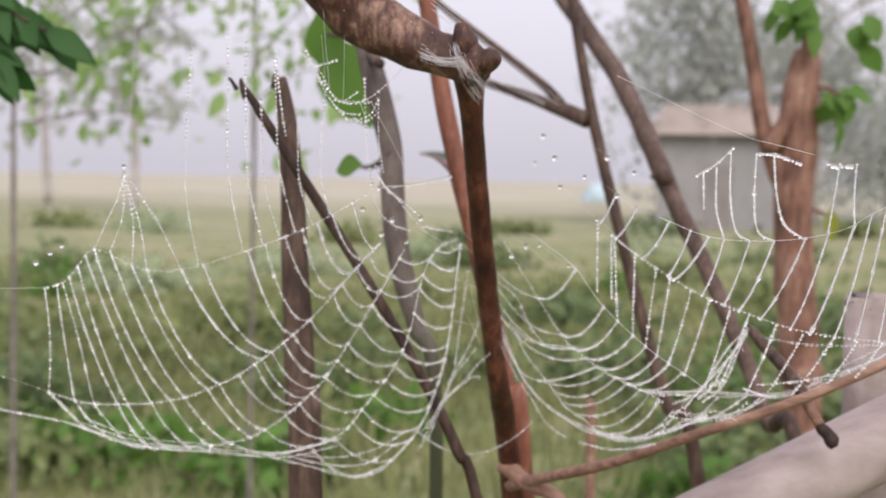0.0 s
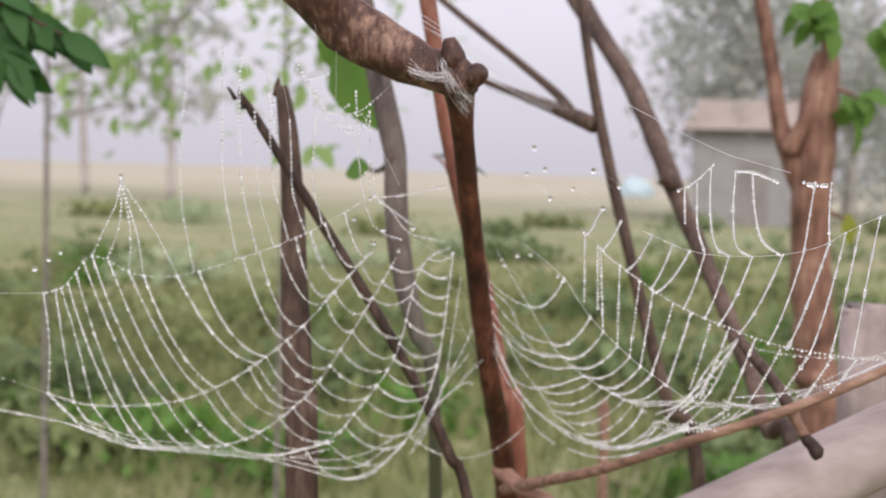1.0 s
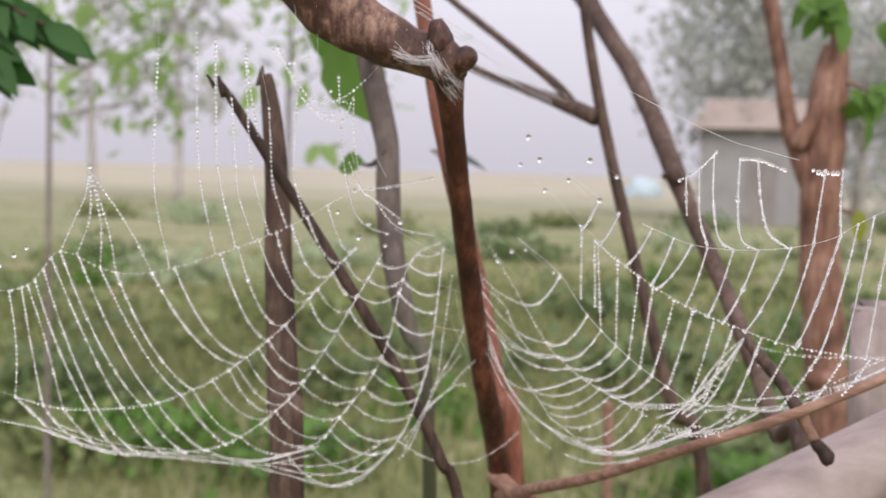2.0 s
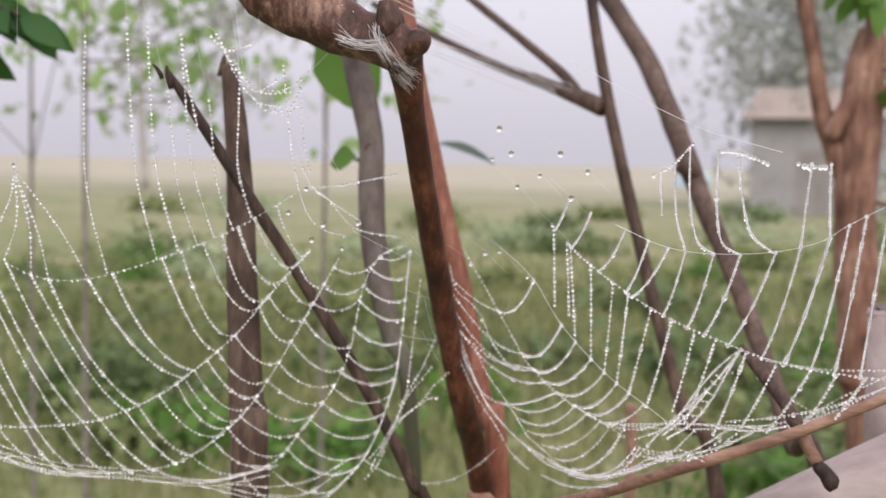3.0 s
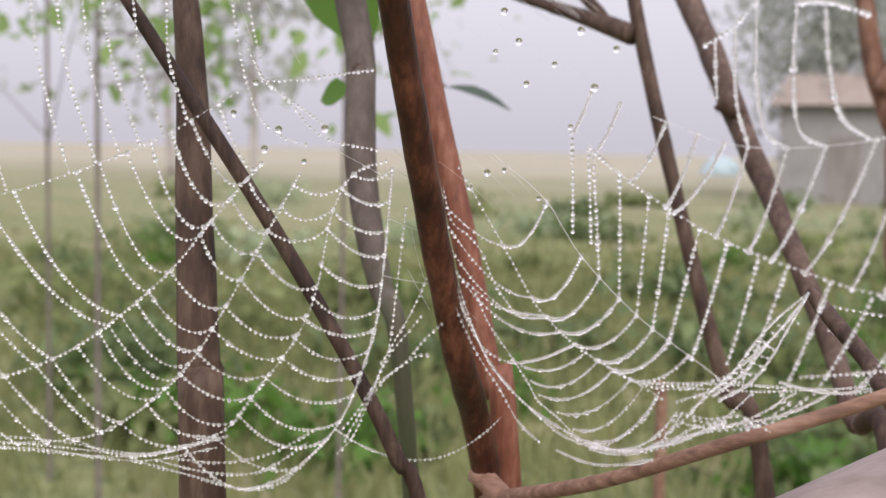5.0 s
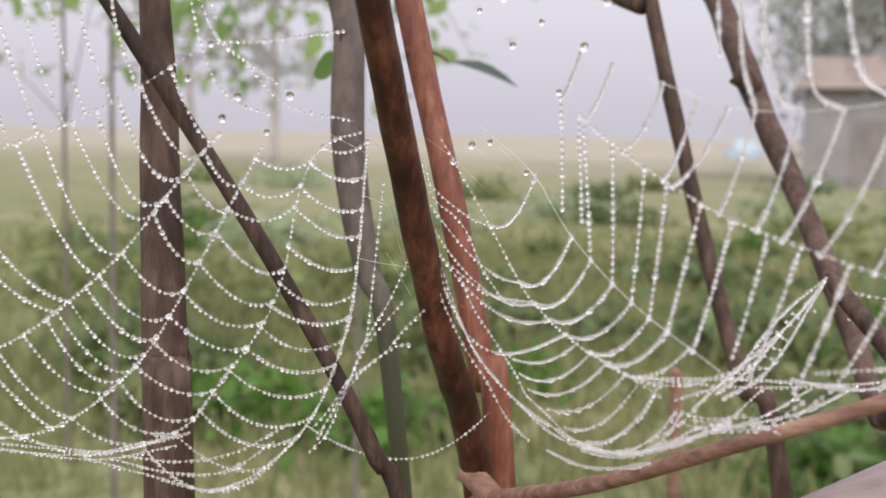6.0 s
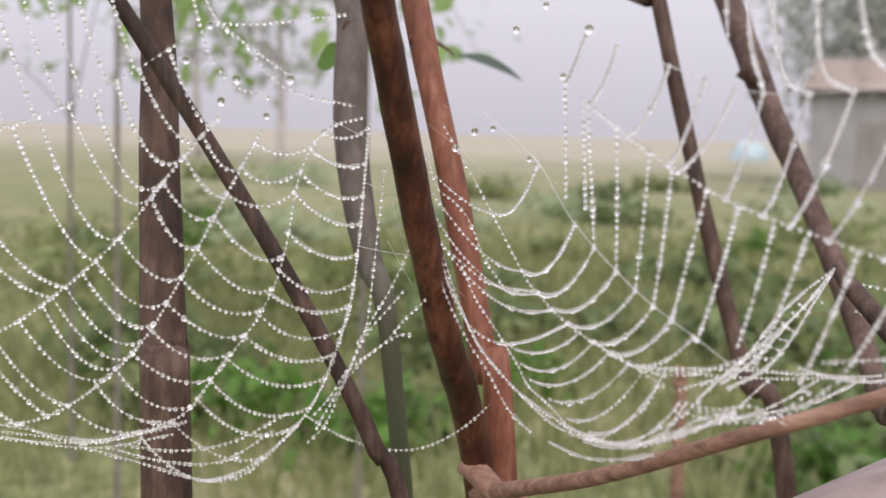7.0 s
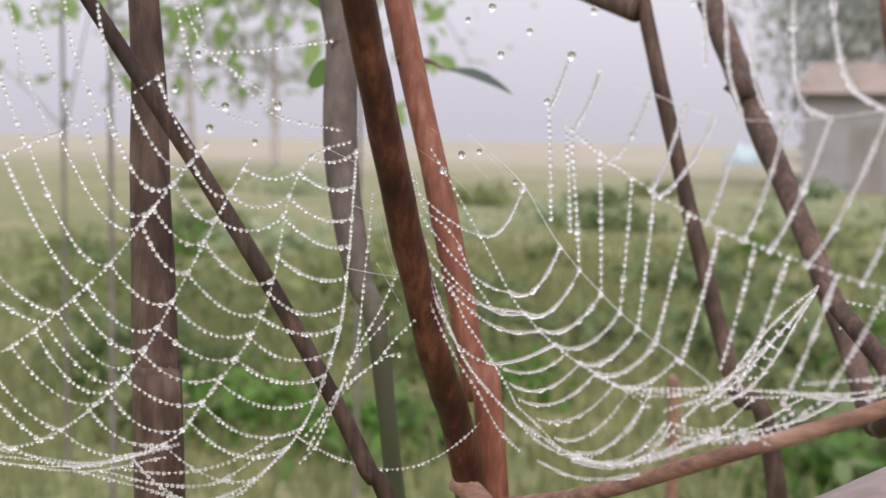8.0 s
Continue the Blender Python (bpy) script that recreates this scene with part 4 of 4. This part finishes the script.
# radii of the side that hangs towards the snapped twig
R_Q = path_of((11, 1211), (26, 1188), (36.5, 1171.7), (41.6, 1165.9), (51, 1158), (58.7, 1153), (68.8, 1147.5), (76.4, 1143), (85, 1137.4))
R_R = path_of((22, 1214), (30, 1208), (40, 1200), (52, 1184), (71, 1166), (89, 1153), (97, 1147))
R_S = path_of((47, 1219), (63, 1206), (89, 1190), (114, 1180), (137, 1173), (168, 1169), (200, 1168))
R_H = path_of((50, 1229), (75, 1219), (91, 1213), (108, 1211), (130, 1212), (148, 1216), (160, 1223), (185, 1235))
strand(R_S[8::8], bead=0.41, gap=1.56, silk=0.08, name="radius_thread")
strand(R_R[::8], bead=0.16, gap=2.6, silk=0.08, name="radius_thread")
strand(R_Q[::8], bead=0.41, gap=1.87, silk=0.08, name="radius_thread")
strand(R_H[22::8], bead=0.2, gap=3.5, silk=0.08, name="radius_thread")
strand([(84.5, 1237), (92, 1241.5), (98.5, 1248.3)], bead=0.5, gap=1.25, silk=0.08, name="frame_thread")
strand([(107.7, 1245.7), (115.5, 1245.3), (126, 1241.8)], bead=0.6, gap=1.25, silk=0.08, name="frame_thread")
strand([(137, 1242), (141, 1241), (148, 1241)], bead=0.7, gap=1.6, name="frame_thread")
strand([(50, 1276), (84, 1260), (104, 1252), (112, 1250), (131, 1245.5)], bead=0, silk=0.08, name="frame_thread")


def stem_side(*points):
    """A loose thread of the sheet's edge beside the brown stem."""
    return strand(points, bead=0.44, gap=1.7, depth=rng_web.normal(0, 0.002), name="radius_thread")


stem_side((6, 1205), (7.5, 1190), (11, 1177), (13, 1170), (17, 1162), (22, 1152), (29, 1143), (38, 1135), (47, 1128), (57, 1124.5), (68, 1123.6), (79, 1125.5), (89, 1130), (98, 1135))
stem_side((6.5, 1200), (8, 1183), (10, 1172), (13, 1164), (19, 1152), (25, 1143), (30, 1133.5), (34, 1129), (39, 1125))
stem_side((6.3, 1203), (8, 1186), (10, 1180.5), (17, 1174.5), (23, 1170), (29, 1168), (41, 1166.5))
stem_side((17, 1175), (22, 1164.5), (29, 1155), (35.5, 1146), (39, 1140), (46, 1134.5), (53, 1128), (63, 1124.5))
stem_side((8, 1188), (11, 1174), (15, 1163), (20, 1155.5), (28, 1151.5), (39, 1153), (51, 1158))
stem_side((6.3, 1205), (9, 1195), (14, 1191), (18.3, 1186), (23, 1176), (29, 1168))
stem_side((9, 1184), (13, 1172), (18, 1159), (24.5, 1147.5), (34, 1137.5), (46, 1130), (59, 1124), (73, 1123.5), (85, 1127.5), (97, 1136))
stem_side((44.5, 1122), (56, 1118), (66, 1118), (76.5, 1120.5))
across(R_R, R_Q, (40, 52, 58, 64.5, 70, 75, 80, 86), (26, 36, 41, 46, 51, 58.5, 64, 69), 0.26, 0.2)
for q_x, p_pt, sag in ((26, (8, 1199), 0.1), (36, (8, 1194), 0.16), (41, (8.5, 1188), 0.18), (46, (9, 1183), 0.18)):
    hang(on(R_Q, q_x), p_pt, sag, gap=1.7, bead=0.42)
for q_x, p_pt, sag in ((54.5, (32, 1151), 0.16), (58.7, (35.2, 1146.3), 0.2), (63.5, (38, 1141.6), 0.2), (69, (44.5, 1135.8), 0.2), (73, (50.5, 1130.2), 0.2), (77.5, (58, 1126.2), 0.2), (84, (66, 1124), 0.18), (85, (76, 1124.6), 0.14)):
    hang(on(R_Q, q_x), p_pt, sag, gap=1.7, bead=0.42)
strand([(58.7, 1153), (68.8, 1147.5), (76.3, 1145.2), (84.5, 1145), (96.2, 1148.7), (104.6, 1152.2)], bead=0.44, gap=1.6, name="frame_thread")
strand([(84.9, 1137), (93, 1135.7), (101, 1137.3), (106, 1135), (111, 1132)], bead=0.42, gap=1.7, name="torn_thread")
across(R_S, R_R, (54.5, 63, 72, 78, 87, 95), (58, 64.5, 70, 75, 80, 87), 0.01, 0.05)
hang(on(R_S, 47.5), (49, 1191), 0.0)
hang(on(R_S, 53), (55, 1188), 0.0)
for s_x, q_pt in ((104, (97, 1152)), (112, (102, 1148)), (124, (113, 1143)), (136, (122, 1144)), (149, (134, 1146)), (159, (148, 1150)), (170, (160, 1153))):
    hang(on(R_S, s_x), q_pt, 0.06)
across(R_H, R_S, (53, 62, 75.5, 84.5, 92, 98.5, 109, 119, 132, 141, 151.5, 158, 164, 172), (48, 55, 66, 77, 79.5, 91.5, 101, 107.5, 117, 130, 138.5, 149, 158, 168), 0.12, 0.12, silk=0.5, gap=1.15, bead=0.46)
for p in ([(87.3, 1238), (89, 1224)], [(92.3, 1240.5), (94.3, 1223.4), (98.5, 1212.3)], [(97.4, 1246.5), (99, 1229), (102.7, 1215.6), (109, 1211)], [(107.8, 1245.5), (108.7, 1229), (111.7, 1215.4), (119, 1211)],
          [(115, 1245), (118, 1230), (122.6, 1218), (131, 1212)], [(142, 1242), (141, 1214)], [(149, 1242), (151.5, 1218)]):
    strand(p, silk=0.5, gap=1.15, bead=0.46)
# crumpled silk between the snapped twig and the side twig (x, z, and metres behind the sheet)
BAND_TOP = np.array([(72.0, 1147.0, 0.000), (97.3, 1136.5, 0.031), (124.8, 1128.4, 0.061), (155.2, 1122.0, 0.094), (226.3, 1140.1, 0.131), (303.6, 1180.4, 0.132)])
BAND_LOW = np.array([(56.9, 1124.4, 0), (68.4, 1123.6, 0), (79.1, 1125.5, 0), (89.2, 1130.3, 0), (98.0, 1134.9, 0)])
TIP_FAN = np.array([(84.0, 1139.0, -0.000), (93.7, 1142.2, 0.025), (103.6, 1146.8, 0.050), (113.9, 1152.6, 0.075), (124.5, 1159.5, 0.100)])


def ruffle(points, spread):
    """The same line, a little elsewhere: its last point stays."""
    p = np.array(points, dtype=float)
    p[:-1, :2] += rng_web.normal(0, spread, (len(p) - 1, 2))
    return p


def along(line, s):
    """A point of a line, at a share s of its points."""
    k = s * (len(line) - 1)
    return np.array([np.interp(k, np.arange(len(line)), line[:, c]) for c in range(3)])


for k in range(2):
    strand(ruffle(BAND_TOP, 1.2), bead=0.38, gap=1.6, name="torn_thread")
for k in range(2):
    strand(ruffle(BAND_LOW, 1.1), bead=0.46, gap=1.5, name="torn_thread")
for k in range(4):
    fan = ruffle(TIP_FAN, 1.2)
    fan[:, 0] += np.array([4.2, 3.4, 2.2, 0.9, 0]) * k
    fan[:, 1] += np.array([0.9, -0.4, -0.9, -0.6, 0]) * k
    strand(fan, bead=0.43, gap=1.7, name="torn_thread")
# short rungs within the fan and loops between the two bands
for k in range(8):
    s = 0.3 + 0.07 * k
    p = along(TIP_FAN, s) + (2 * rng_web.random(), 0, 0)
    strand([p, p + (3.5, -3.2, 0.002), p + (8 - 5 * s, -4.0, 0.004)], bead=0.38, gap=1.6, name="torn_thread")
for k in range(5):
    s = k / 4
    p, q = along(BAND_TOP, 0.05 + 0.42 * s), along(BAND_LOW, 0.1 + 0.75 * s)
    strand([p, p * 0.5 + q * 0.5 + (2.5, -1.8, 0), q], bead=0.42, gap=1.6, name="torn_thread")
for k in range(2):
    p = np.array([82 + 5 * k, 1135.5 + 0.8 * k, -0.004])
    strand([p, p + (12, -3.5 + k, 0.003), p + (24, -3.5 + 1.4 * k, 0.007), p + (35, 2.5 + k, 0.018)], bead=0.4, gap=1.7, name="torn_thread")
for p in ([(129.9, 1154.1, 0.102), (158.7, 1147.6, 0.111), (191.9, 1141.5, 0.125), (226.3, 1140.1, 0.131)], [(118.0, 1150.0, 0.000), (149.7, 1142.8, 0.042), (186.5, 1138.0, 0.090), (226.3, 1140.1, 0.131)], [(112.0, 1147.0, 0.000), (132.8, 1132.9, 0.046), (155.2, 1122.0, 0.094)], [(132.7, 1144.0, 0.101), (150.0, 1133.0, 0.102), (168.6, 1120.5, 0.103)], [(155.2, 1122.0, 0.094), (189.6, 1135.0, 0.116), (303.6, 1180.4, 0.132)]):
    strand(ruffle(p, 0.5), bead=0.38, gap=1.8, name="torn_thread")
# net of matted silk across the elbow of the brown shrub
HUB = np.array([0.0062, -0.0335, 1.2868])
for tip, count, spread in (((-0.0092, -0.0305, 1.2898), 22, 0.0012), ((0.0036, -0.0320, 1.2934), 14, 0.0009), ((0.0108, -0.0125, 1.2746), 24, 0.0013), ((0.0140, -0.0190, 1.2780), 18, 0.0012)):
    for k in range(count):
        a = HUB + rng_web.normal(0, 0.0012, 3)
        b = np.array(tip) + rng_web.normal(0, spread, 3)
        c = (a + b) / 2 + np.array([0, -0.0012, -0.0010]) + rng_web.normal(0, 0.0007, 3)
        w = spline([a, c, b], 0.0015)
        v, f = tube(w, np.full(len(w), 0.00005), 4, cap=False)
        part("matted_thread", mesh_of("matted_thread", v, f, SILK), WEB)

# veil of bare silk stretched from the elbow to the forked shrub
for k in range(9):
    a = np.array([-0.0067 + 0.004 * rng_web.normal(), -0.0240, 1.3117 - 0.0022 * k])
    b = np.array([0.0085 + 0.006 * rng_web.normal(), 0.3370, 1.2955 - 0.0006 * k])
    w = spline([a, (a + b) / 2 + np.array([0, 0, -0.001 * rng_web.random()]), b], 0.006)
    v, f = tube(w, np.full(len(w), 0.00014), 4, cap=False)
    part("fine_thread", mesh_of("fine_thread", v, f, SILK), WEB)

# lone large drops on threads too fine to see
LONE = [(24, 1252.5), (29, 1244), (21.6, 1242), (41, 1236.5), (32, 1232.5), (54, 1229), (47, 1219.5), (20, 1209), (25.5, 1209.5), (14.6, 1205), (37.3, 1201), (-143, 1236.5), (-169, 1205), (-180, 1198), (-174, 1202),
        (-40, 1212.5), (-29.6, 1209.6), (-41.7, 1230.4), (-24, 1219), (-48, 1222), (-36, 1218), (9, 1172), (49, 1244), (60, 1238)]
for x, z in LONE:
    v0, f0 = BALL_LARGE
    r = rng_web.uniform(0.75, 1.15) / 1000
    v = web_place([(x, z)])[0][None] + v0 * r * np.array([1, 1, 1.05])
    part("large_drop", mesh_of("large_drop", v.tolist(), f0.tolist(), CLEAR), WEB)
for x, z in LONE[:11] + LONE[21:]:
    strand([(x - 9, z + 7), (x, z + 0.5), (x + 9, z - 7)], bead=0, silk=0.018, name="fine_thread")
settle(WEB)
